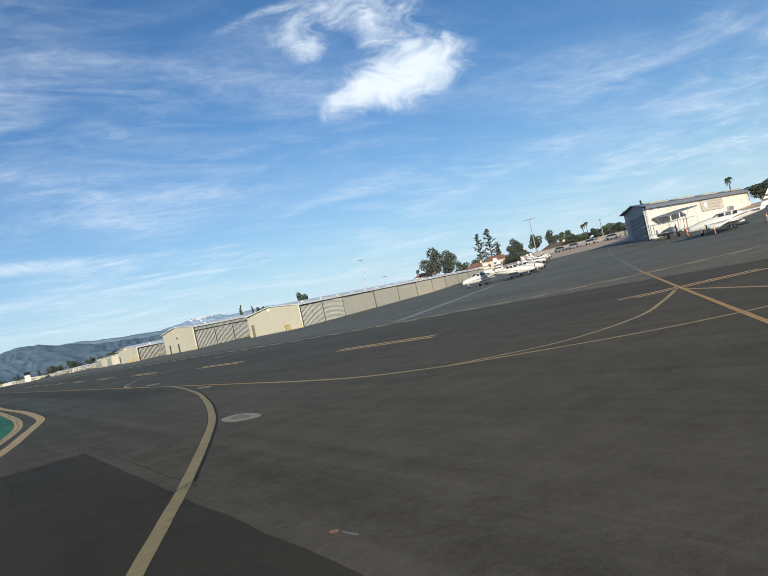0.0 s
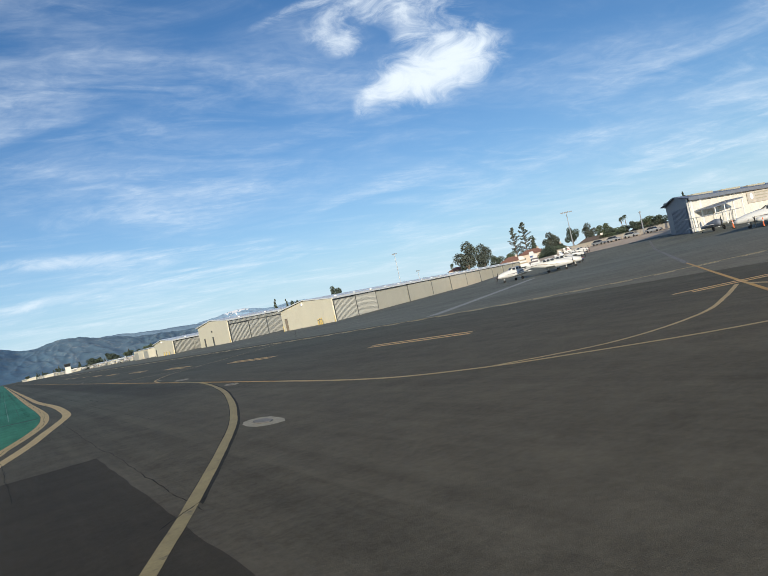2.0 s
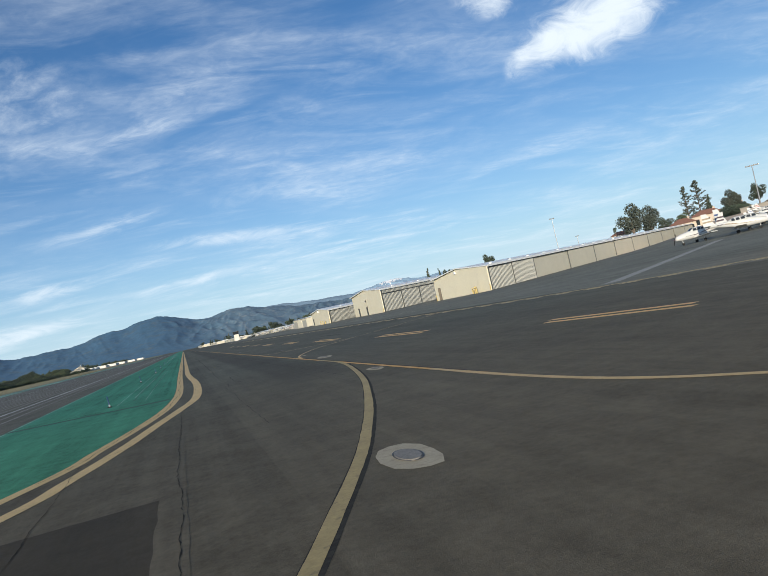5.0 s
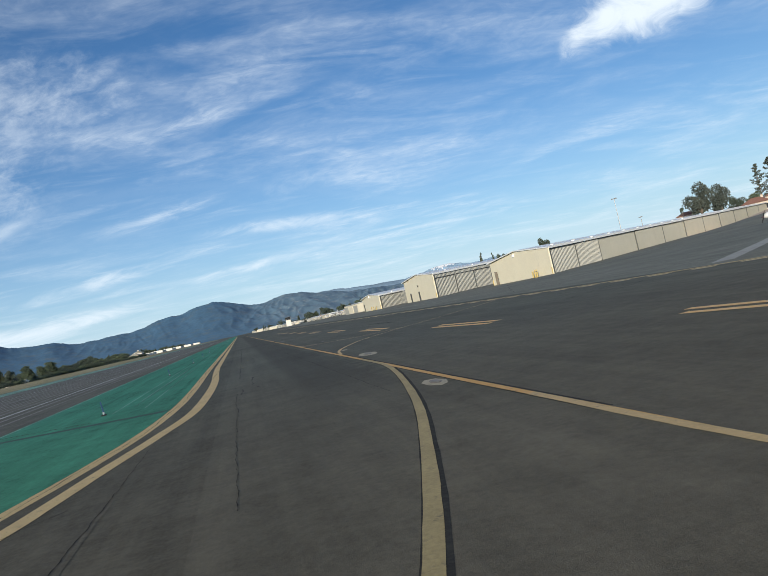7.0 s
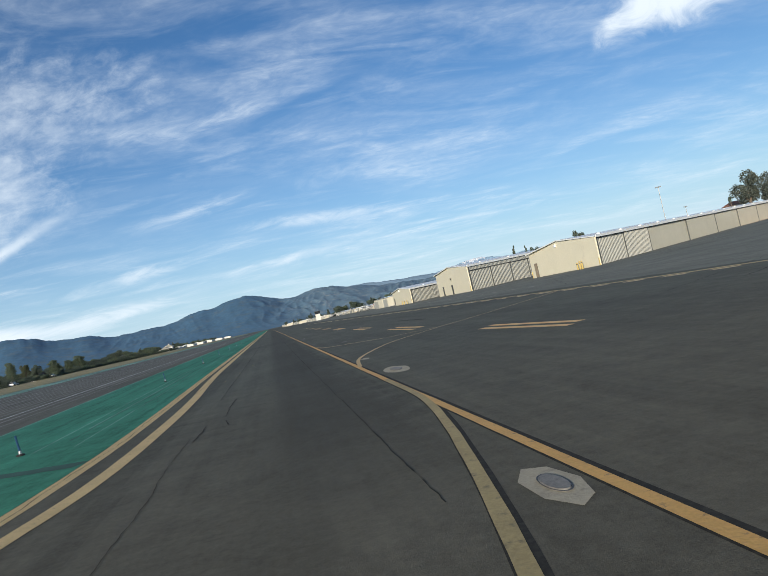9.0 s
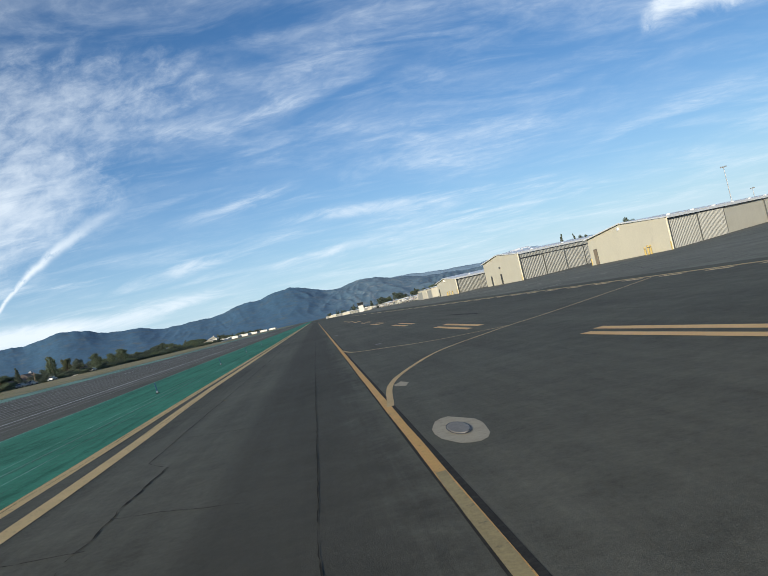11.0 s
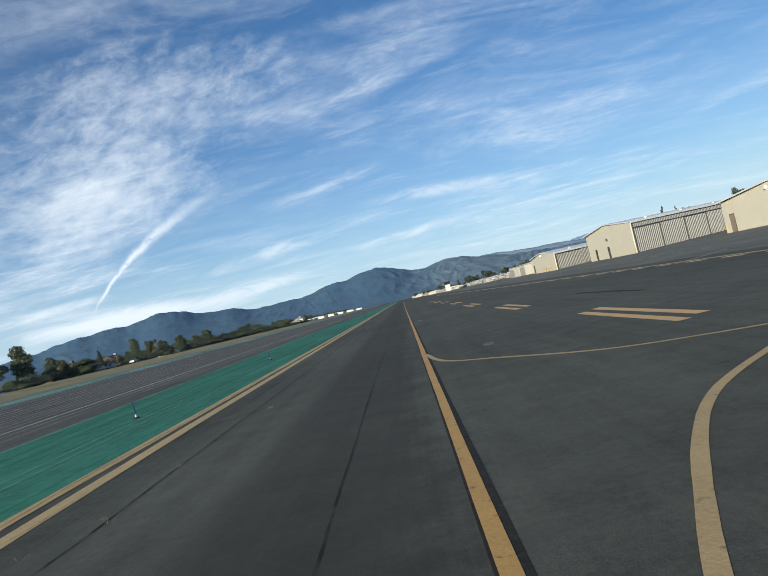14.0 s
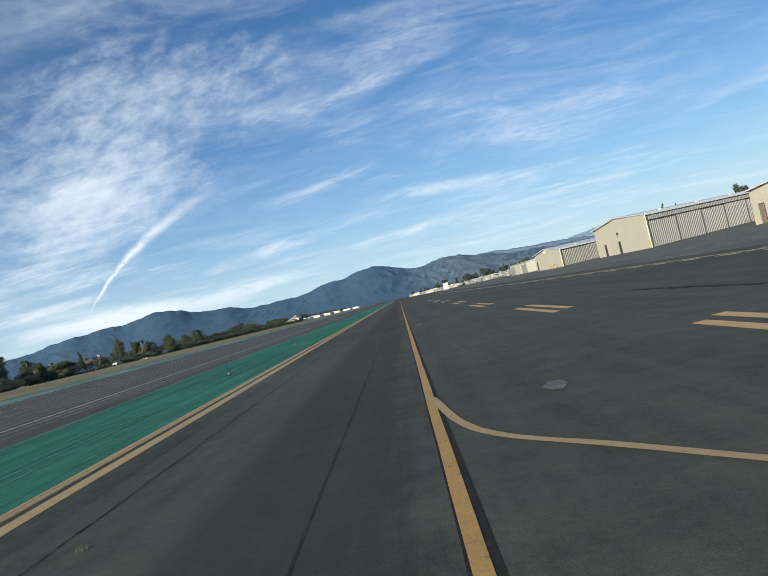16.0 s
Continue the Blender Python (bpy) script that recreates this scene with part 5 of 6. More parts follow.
    for k in range(5):
        box(bm, (-0.22 * L - k * 0.022 * L - 0.013 * L, -fw * 0.70, cz + 0.045 * L), (-0.22 * L - k * 0.022 * L, fw * 0.70, cz + 0.062 * L))
    part("registration_bars", bm, M_STRIPE, root, "dark bars of the registration mark")
    if not twin:
        bm = bmesh.new()
        for s in (1, -1):
            tube(bm, [(0.465 * L, 0, cz - 0.02 * L), (0.465 * L, s * 0.55, cz - 0.02 * L + s * 0.75)], [0.09, 0.03], 6)
        part("propeller", bm, M_RUBBER, root)
        bm = bmesh.new()
        loft(bm, [(0.455 * L, cz - 0.02 * L, 0.15, 0.15), (0.49 * L, cz - 0.02 * L, 0.09, 0.09), (0.51 * L, cz - 0.02 * L, 0.01, 0.01)], 10)
        part("spinner", bm, trim, root)
    for x, y, r in ((0.32 * L, 0, 0.19), (-0.02 * L, span * 0.13, 0.22), (-0.02 * L, -span * 0.13, 0.22)):
        bm = bmesh.new()
        wheel(bm, x, y, r, 0.16)
        wh = part("wheel", bm, M_RUBBER, root)
        bm = bmesh.new()
        tube(bm, [(x, y, r), (x + 0.05, y * 0.85, gz + 0.25)], [0.05, 0.06], 6)
        part("gear_leg", bm, M_PLANE, root)
    return root


def stand(x, y, heading):
    """A pose on the ground with x pointing along a bearing clockwise from +y."""
    return Matrix.Translation((x, y, tz(x, y) + 0.02)) @ Matrix.Rotation(radians(90 - heading), 4, "Z")


aircraft(stand(65.3, 86.2, 284), "white low-wing airplane with dark trim, parked on the apron", 7.6, 9.2, trim=M_STRIPE)
aircraft(stand(66.2, 79.9, 132), "white low-wing airplane with a striped tail, parked on the apron", 7.8, 9.6, trim=M_TANDOOR, tall=1.0)
aircraft(stand(72.6, 84.4, 136), "cream low-wing airplane with a tall square fin", 8.0, 9.8, trim=M_BLUEPAINT, tall=1.2)
for i, (x, y, hd, tr, hi) in enumerate([(79.0, 88.2, 124, M_REDPAINT, False), (88.0, 96.3, 128, M_BLUEPAINT, False), (97.0, 104.2, 124, M_STRIPE, False), (106.0, 112.2, 126, M_REDPAINT, False)]):
    aircraft(stand(x, y, hd), "white light airplane in a parked row", 4.6, 6.6, high=hi, trim=tr, group="parked row")
aircraft(stand(74.6, 48.9, 322), "white twin-engined airplane with tan striping outside a hangar", 10.6, 12.4, twin=True, trim=M_STRIPE, tall=0.85)


def biplane(m):
    root = holder("biplane", m, "old biplane with silver wings under a canopy", "airplane", "parked aircraft")
    bm = bmesh.new()
    loft(bm, [(2.2, 1.1, 0.3, 0.3), (1.9, 1.1, 0.5, 0.5), (0.6, 1.1, 0.5, 0.55), (-1.0, 1.0, 0.38, 0.42), (-3.2, 0.75, 0.08, 0.14)])
    part("fuselage", bm, M_BLUEGREY, root, shade=True)
    for z, sp in ((0.95, 7.6), (2.35, 8.2)):
        for s in (1, -1):
            bm = bmesh.new()
            wing_panel(bm, (1.2, s * 0.3, z), (1.1, s * sp / 2, z + 0.12), 1.35, 1.3, 0.14)
            part("wing", bm, M_PLANE, root)
    for s in (1, -1):
        for x in (0.9, 0.1):
            bm = bmesh.new()
            tube(bm, [(x, s * 2.6, 1.0), (x + 0.1, s * 2.7, 2.4)], [0.035, 0.035], 5)
            part("strut", bm, M_DARKTRIM, root)
        bm = bmesh.new()
        wheel(bm, 1.3, s * 0.8, 0.33, 0.16)
        part("wheel", bm, M_RUBBER, root)
        bm = bmesh.new()
        tube(bm, [(1.3, s * 0.8, 0.33), (1.1, s * 0.35, 0.8)], [0.04, 0.05], 5)
        part("gear_leg", bm, M_DARKTRIM, root)
    bm = bmesh.new()
    prism(bm, [(-2.6, -0.03, 0.9), (-2.9, -0.03, 1.75), (-3.3, -0.03, 1.6), (-3.3, -0.03, 0.8)], (0, 0.06, 0))
    part("tail_fin", bm, M_PLANE, root)
    bm = bmesh.new()
    tube(bm, [(2.25, 0, 0.2), (2.25, 0, 1.1), (2.25, 0, 2.0)], [0.03, 0.1, 0.03], 6)
    part("propeller", bm, M_RUBBER, root)
    wheel_bm = bmesh.new()
    wheel(wheel_bm, -3.1, 0, 0.14, 0.08)
    part("tail_wheel", wheel_bm, M_RUBBER, root)


biplane(stand(83.0, 63.5, 205))

# ---- white hangar with canopy ----
def white_hangar():
    lift = tilt(95.0, 72.0)
    root = holder("workshop_hangar", pose(0, 0, lift), "white steel hangar with a blue-grey end and a faded banner", "hangar")
    p0, f, e = Vector((87.2, 69.7)), Vector((0.995, 0.10)), Vector((0.60, 0.80))
    F, E = 37.0, 12.0
    base, eave = 0.85, 6.05
    out_f = Vector((f.y, -f.x))
    bm = bmesh.new()
    q = p0 + f * F
    plate(bm, p0, q, base, eave, -0.25, out_f)
    part("front_wall", bm, M_WHITEWALL, root, "sunlit white corrugated front wall")
    for i in range(18):
        a = p0 + f * (i * 2.0 + 0.8)
        bm = bmesh.new()
        plate(bm, a, a + f * 0.16, base, eave - 0.1, 0.05, out_f)
        part("wall_rib", bm, M_WHITEWALL, root)
    out_e = Vector((-e.y, e.x))
    bm = bmesh.new()
    r = p0 + e * E
    mid = p0 + e * E * 0.5
    prism(bm, [(p0.x, p0.y, base), (r.x, r.y, base), (r.x, r.y, eave), (mid.x, mid.y, eave + 0.9), (p0.x, p0.y, eave)], (0.2, 0, 0))
    part("end_wall", bm, M_BLUEGREY, root, "blue-grey end wall in shade")
    bm = bmesh.new()
    a, b = p0 + e * 1.2 + out_e * 0.14, p0 + e * 8.6 + out_e * 0.14
    ribbed(bm, a, b, tz(a.x, a.y) - lift, eave - 1.1, out_e, 0.6, 0.06)
    part("sliding_door", bm, M_BLUEGREY, root, "blue-grey sliding door")
    bm = bmesh.new()
    plate(bm, r, r + f * F, base, eave, 0.2, out_f)
    part("rear_wall", bm, M_WHITEWALL, root)
    bm = bmesh.new()
    plate(bm, q, q + e * E, base, eave, 0.2, (-1, 0))
    part("far_wall", bm, M_WHITEWALL, root)
    o = out_f * 0.6 - f * 0.5
    for k, (a, b) in enumerate(((p0 + o, mid - f * 0.5), (r - out_f * 0.6 - f * 0.5, mid - f * 0.5))):
        bm = bmesh.new()
        prism(bm, [(a.x, a.y, eave + 0.02), (b.x, b.y, eave + 0.92), (b.x + f.x * (F + 1), b.y + f.y * (F + 1), eave + 0.92), (a.x + f.x * (F + 1), a.y + f.y * (F + 1), eave + 0.02)], (0, 0, 0.14))
        part("roof", bm, M_BLUEGREY, root)
    bm = bmesh.new()
    a = p0 + out_f * 0.62 - f * 0.6
    plate(bm, a, a + f * (F + 1.2), eave - 0.30, eave + 0.22, 0.08, out_f)
    part("fascia", bm, M_BLUEGREY, root, "blue-grey roof edge")
    for i in range(4):
        c = p0 + f * (4.0 + i * 9.0) + e * 3.4
        bm = bmesh.new()
        box(bm, (c.x, c.y, eave + 0.5), (c.x + 5.2, c.y + 1.3, eave + 0.95))
        part("skylight", bm, M_CONC, root, "white raised skylight")
    for i in (0.4, 3.0):
        a = p0 + f * i + out_f * 0.06
        bm = bmesh.new()
        plate(bm, a, a + f * 0.35, base, eave - 0.3, 0.18, out_f)
        part("wall_post", bm, M_ROOF, root)
    a = p0 + f * 17.8 + out_f * 0.12
    bm = bmesh.new()
    plate(bm, a, a + f * 8.0, 3.7, 5.6, 0.06, out_f)
    ban = part("banner", bm, M_BANNER, root, "faded banner with a round emblem and unreadable lettering")
    bm = bmesh.new()
    c = a + f * 1.4 + out_f * 0.09
    tube(bm, [(c.x, c.y, 4.8), (c.x + out_f.x * 0.02, c.y + out_f.y * 0.02, 4.8)], [0.55, 0.55], 20)
    part("emblem", bm, M_ROOF, ban, "pale round emblem")
    for k in range(3):
        s0 = a + f * 2.6 + out_f * 0.08
        bm = bmesh.new()
        plate(bm, s0, s0 + f * (4.8 - 0.5 * k), 5.2 - k * 0.5, 5.36 - k * 0.5, 0.02, out_f)
        part("lettering_bar", bm, M_CONC, ban)
    a = p0 + f * 27 + out_f * 0.06
    bm = bmesh.new()
    box(bm, (a.x, a.y - 0.5, 3.0), (a.x + 1.4, a.y, 3.7))
    part("air_conditioner", bm, M_METAL, root)
    # open lean-to canopy
    can = holder("canopy", pose(0, 0, lift), "flat canopy on posts beside the white hangar", "canopy")
    a = p0 + out_f * 3.4 + f * 1.0
    bm = bmesh.new()
    b = a + f * 9.0
    prism(bm, [(a.x, a.y, 3.9), (b.x, b.y, 4.6), (b.x - out_f.x * 3.0, b.y - out_f.y * 3.0, 4.7), (a.x - out_f.x * 3.0, a.y - out_f.y * 3.0, 4.0)], (0, 0, 0.16))
    part("canopy_roof", bm, M_BLUEGREY, can)
    for k in range(4):
        c = a + f * (0.3 + 2.8 * k) + out_f * -0.15
        bm = bmesh.new()
        tube(bm, [(c.x, c.y, tz(c.x, c.y) - lift), (c.x, c.y, 3.95 + 0.2 * k)], [0.08, 0.08], 8)
        part("post", bm, M_ROOF, can)


white_hangar()


def cone(x, y):
    root = holder("safety_post", pose(x, y, tz(x, y)), "orange plastic safety post on the apron", "safety post", "safety posts")
    bm = bmesh.new()
    tube(bm, [(0, 0, 0.06), (0, 0, 0.5), (0, 0, 1.1)], [0.07, 0.06, 0.05], 10)
    part("post", bm, M_ORANGE, root)
    bm = bmesh.new()
    box(bm, (-0.22, -0.22, 0), (0.22, 0.22, 0.06))
    part("base", bm, M_RUBBER, root)
    bm = bmesh.new()
    tube(bm, [(0, 0, 0.7), (0, 0, 0.85)], [0.066, 0.062], 10)
    part("band", bm, M_ROOF, root)


for x, y in ((70.5, 48.6), (80.5, 58.8), (82.5, 60.2), (74.2, 44.2)):
    cone(x, y)

# ---- masts, posts, wall, houses ----


def flood_mast(x, y, h, lamps, label):
    root = holder("floodlight_mast", pose(x, y, tz(x, y)), label, "light mast")
    bm = bmesh.new()
    tube(bm, [(0, 0, -0.2), (0, 0, h)], [0.14, 0.10], 8)
    part("mast", bm, M_METAL, root)
    bm = bmesh.new()
    box(bm, (-0.22 * lamps, -0.05, h - 0.06), (0.22 * lamps, 0.05, h + 0.04), Matrix.Rotation(radians(-42), 4, "Z"))
    arm = part("crossarm", bm, M_METAL, root)
    for k in range(lamps):
        bm = bmesh.new()
        c = (k - (lamps - 1) / 2) * 0.45
        tube(bm, [(c, 0.1, h + 0.12), (c, -0.25, h + 0.02)], [0.13, 0.21], 8)
        bmesh.ops.transform(bm, matrix=Matrix.Rotation(radians(-42), 4, "Z"), verts=bm.verts)
        part("floodlight", bm, M_METAL, arm)


flood_mast(134.0, 141.2, 10.7, 7, "tall slender floodlight mast with a bank of lamps")
flood_mast(116.7, 207.2, 16.3, 4, "slender floodlight mast behind the hangar row")
flood_mast(138, 228, 9.6, 3, "short floodlight mast behind the hangar row")
flood_mast(121.8, 107.2, 5.0, 1, "street lamp mast beside the field wall")


def utility_pole(x, y, h):
    root = holder("utility_pole", pose(x, y, tz(x, y)), "bare wooden utility pole beyond the verge", "utility pole", "utility poles")
    bm = bmesh.new()
    tube(bm, [(0, 0, -0.2), (0.05, 0, h)], [0.14, 0.09], 7)
    part("pole", bm, M_BARK, root)
    bm = bmesh.new()
    box(bm, (-0.6, -0.05, h - 0.6), (0.6, 0.05, h - 0.48))
    part("crossarm", bm, M_BARK, root)


for x, y, h in ((-78.5, 193.0, 5.4 - tz(-78.5, 193.0)), (-78.5, 227.3, 5.4 - tz(-78.5, 227.3)), (-84, 320, 5.0)):
    utility_pole(x, y, h)


def field_wall():
    root = holder("field_wall", pose(0, 0, 0), "pale block wall between the dirt and the houses", "wall", kind="structure")
    a, b = Vector((128.5, 142)), Vector((122.4, 97))
    n = 14
    for i in range(n):
        p, q = a + (b - a) * (i / n), a + (b - a) * ((i + 1) / n - 0.004)
        z = tz((p.x + q.x) / 2, (p.y + q.y) / 2)
        bm = bmesh.new()
        plate(bm, p, q, z - 0.2, z + 1.15, 0.2, (-0.99, 0.1))
        w = part("wall_bay", bm, M_BLOCK, root)
        bm = bmesh.new()
        plate(bm, p + Vector((0.1, 0.06)), q + Vector((0.1, 0.06)), z + 1.15, z + 1.23, 0.4, (-0.99, 0.1))
        part("coping", bm, M_CONC, w)


field_wall()


def house(x, y, w, d, h, turn, wall, roof, label):
    root = holder("house", Matrix.Translation((x, y, tz(x, y))) @ Matrix.Rotation(radians(turn), 4, "Z"), label, "house")
    bm = bmesh.new()
    box(bm, (-w / 2, -d / 2, -0.3), (w / 2, d / 2, h))
    part("wall", bm, wall, root)
    bm = bmesh.new()
    o, rz = 0.6, h + d * 0.26
    ring = [(-w / 2 - o, -d / 2 - o, h), (w / 2 + o, -d / 2 - o, h), (w / 2 + o, d / 2 + o, h), (-w / 2 - o, d / 2 + o, h)]
    vs = [bm.verts.new(p) for p in ring] + [bm.verts.new((-w / 2 + d * 0.42, 0, rz)), bm.verts.new((w / 2 - d * 0.42, 0, rz))]
    for f in ((0, 1, 5, 4), (2, 3, 4, 5), (1, 2, 5), (3, 0, 4), (3, 2, 1, 0)):
        bm.faces.new([vs[i] for i in f])
    part("roof", bm, roof, root)
    for k in range(3):
        bm = bmesh.new()
        c = -w / 2 + w * (k + 0.5) / 3
        box(bm, (c - 0.7, -d / 2 - 0.06, h * 0.45), (c + 0.7, -d / 2 + 0.02, h * 0.8))
        win = part("window", bm, M_GLASS, root)
        bm = bmesh.new()
        box(bm, (c - 0.8, -d / 2 - 0.10, h * 0.41), (c + 0.8, -d / 2 - 0.01, h * 0.45))
        part("sill", bm, M_ROOF, win)
    bm = bmesh.new()
    box(bm, (w * 0.2, -0.4, h), (w * 0.2 + 0.8, 0.4, rz + 0.5))
    part("chimney", bm, wall, root)


for x, y, w, d, h, a, wl, rf, lab in [
        (189.5, 233.5, 9.5, 8, 5.0, -42, M_STUCCO, M_TILE, "two-storey peach stucco house with a red tile roof"), (202.0, 233.5, 11.5, 8, 6.4, -44, M_STUCCO, M_TILE, "peach house with a red tile roof and pines before it"),
        (173.6, 252.0, 7, 6, 6.8, -40, M_STUCCO_W, M_TILE, "small house with a red tile roof"), (187.3, 203.7, 9, 8, 3.2, -50, M_STUCCO, M_TILE, "peach house with a red tile roof behind trees"),
        (160.5, 158.0, 10, 6, 1.5, -46, M_STUCCO_W, M_BROWNROOF, "low house with a brown shingle roof"), (170.0, 144.0, 11, 6, 1.7, -52, M_STUCCO_W, M_BROWNROOF, "low house with a brown roof behind the wall"),
        (-86, 214, 12, 8, 1.7, 80, M_BROWNROOF, M_BROWNROOF, "low brown-roofed house beyond the verge"), (-88, 227, 10, 7, 1.7, 95, M_BLUEGREY, M_BROWNROOF, "low stucco house among shrubs"),
        (-87, 244, 12, 8, 1.7, 88, M_BLUEGREY, M_BROWNROOF, "low pale house beyond the runway"), (-92, 300, 12, 8, 2.2, 84, M_STUCCO_W, M_BROWNROOF, "low pale house beneath trees"),
        (-84, 600, 8, 7, 3.6, 86, M_STUCCO_W, M_CONC, "white multi-storey house beside the field"), (-84, 580, 9, 7, 2.0, 84, M_STUCCO_W, M_CONC, "white low building beside the field")]:
    house(x, y, w, d, h, a, wl, rf, lab)


def shed(name, x, y, w, d, h, turn, label, doors=4, wall=M_BEIGE, roof=M_ROOF):
    """A low long building with a shallow roof and a row of doors."""
    root = holder(name, Matrix.Translation((x, y, tz(x, y))) @ Matrix.Rotation(radians(turn), 4, "Z"), label, "hangar")
    bm = bmesh.new()
    box(bm, (-w / 2, -d / 2, -0.2), (w / 2, d / 2, h))
    part("wall", bm, wall, root)
    bm = bmesh.new()
    prism(bm, [(-w / 2 - 0.4, -d / 2 - 0.4, h), (-w / 2 - 0.4, 0, h + 0.4), (-w / 2 - 0.4, d / 2 + 0.4, h)], (w + 0.8, 0, 0))
    part("roof", bm, roof, root)
    for k in range(doors):
        c = -w / 2 + w * (k + 0.5) / doors
        bm = bmesh.new()
        box(bm, (c - w / doors * 0.4, -d / 2 - 0.1, 0.05), (c + w / doors * 0.4, -d / 2 + 0.02, h * 0.8))
        part("door_panel", bm, M_BEIGE if k % 2 else M_DOORPANEL, root)


for x, y, w, d, h, a, lab, n in [
        (43, 262, 16, 12, 3.2, -82, "white hangar standing behind the cream ones", 3), (50, 320, 70, 10, 1.9, -84, "long low white hangar row", 10), (44, 402, 60, 10, 1.9, -86, "long low pale hangar row", 8),
        (33, 520, 60, 12, 1.8, -87, "far pale row of hangars", 7), (27, 620, 70, 14, 2.0, -88, "far tan building row", 8), (20, 760, 70, 16, 2.4, -88, "distant tan airport building", 8),
        (-80, 700, 50, 12, 2.0, 92, "white hangar row across the runway", 6), (-80, 800, 70, 12, 2.2, 92, "distant white hangars across the runway", 8), (-82, 930, 90, 14, 2.4, 92, "distant pale building across the runway", 8),
        (-80, 632, 34, 10, 1.7, 92, "low white hangar across the runway", 4), (-80, 1085, 110, 14, 2.4, 92, "long far white building across the runway", 9), (-78, 1260, 110, 14, 2.6, 92, "pale white building at the runway end", 7)]:
    shed("hangar", x, y, w, d, h, a, lab, n, M_WHITEWALL if x < 0 else M_BEIGE)


def tower():
    root = holder("control_tower", pose(29.0, 470, 0), "white airport control tower with a dark glazed cab", "tower")
    bm = bmesh.new()
    box(bm, (-1.5, -1.5, -0.3), (1.5, 1.5, 4.0))
    part("shaft", bm, M_WHITEWALL, root)
    bm = bmesh.new()
    vs = [bm.verts.new((sx * r, sy * r, z)) for z, r in ((4.0, 1.5), (5.7, 1.8)) for sx, sy in ((-1, -1), (1, -1), (1, 1), (-1, 1))]
    for k in range(4):
        bm.faces.new((vs[k], vs[(k + 1) % 4], vs[4 + (k + 1) % 4], vs[4 + k]))
    bm.faces.new(vs[4:])
    part("glass_cab", bm, M_GLASS, root, "dark tinted glass cab")
    bm = bmesh.new()
    box(bm, (-1.9, -1.9, 5.7), (1.9, 1.9, 5.95))
    part("roof", bm, M_DARKTRIM, root)
    bm = bmesh.new()
    tube(bm, [(0.6, 0, 5.9), (0.6, 0, 7.2)], [0.07, 0.04], 6)
    part("antenna", bm, M_METAL, root)


tower()
for i, (x, y, hd) in enumerate([(41, 318, 250), (40.5, 336, 262), (40, 352, 255), (38, 380, 250), (36.5, 405, 258), (35, 432, 255), (32, 470, 250), (30, 500, 250)]):
    aircraft(stand(x, y, hd), "white light airplane parked before the far hangars", 4.8, 7.0, high=bool(i % 2), trim=(M_REDPAINT, M_BLUEPAINT, M_STRIPE)[i % 3], group="far parked aircraft")


def car(x, y, heading, paint, label):
    root = holder("car", stand(x, y, heading) @ Matrix.Scale(0.8, 4), label, "car", "parked cars")
    bm = bmesh.new()
    prism(bm, [(2.2, -0.85, 0.3), (2.25, -0.85, 0.62), (1.9, -0.85, 0.82), (0.9, -0.85, 0.92), (-2.1, -0.85, 0.95), (-2.2, -0.85, 0.35)], (0, 1.7, 0))
    bmesh.ops.bevel(bm, geom=bm.edges[:], offset=0.06, segments=1, affect="EDGES")
    part("body", bm, paint, root)
    bm = bmesh.new()
    prism(bm, [(0.95, -0.72, 0.9), (0.3, -0.66, 1.42), (-1.1, -0.66, 1.45), (-1.9, -0.72, 0.93)], (0, 1.4, 0))
    cab = part("cabin", bm, M_GLASS, root)
    bm = bmesh.new()
    prism(bm, [(0.32, -0.67, 1.42), (-1.1, -0.67, 1.45), (-1.1, -0.67, 1.5), (0.25, -0.67, 1.48)], (0, 1.34, 0))
    part("roof", bm, paint, cab)
    for wx in (1.35, -1.35):
        for wy in (-0.8, 0.8):
            bm = bmesh.new()
            wheel(bm, wx, wy, 0.32, 0.2)
            part("wheel", bm, M_RUBBER, root)


for x, y, hd, k, lab in [(121.5, 120.5, 172, 1, "dark grey car parked on the dirt by the wall"), (121.6, 116.0, 172, 2, "silver car parked on the dirt by the wall"), (121.4, 110.6, 172, 0, "white car parked on the dirt by the wall"),
                         (120.6, 103.6, 170, 2, "silver car parked on the bare dirt"), (121.5, 131.0, 165, 3, "tan car parked on the dirt"), (-73, 205, 5, 1, "grey car beyond the verge"), (-73, 211, 8, 1, "grey car beyond the verge"),
                         (-73.5, 226, 2, 1, "grey car beside shrubs"), (-74, 262, 5, 3, "tan car beyond the verge")]:
    car(x, y, hd, M_CARS[k], lab)

# ---- taxiway lights and bollards ----


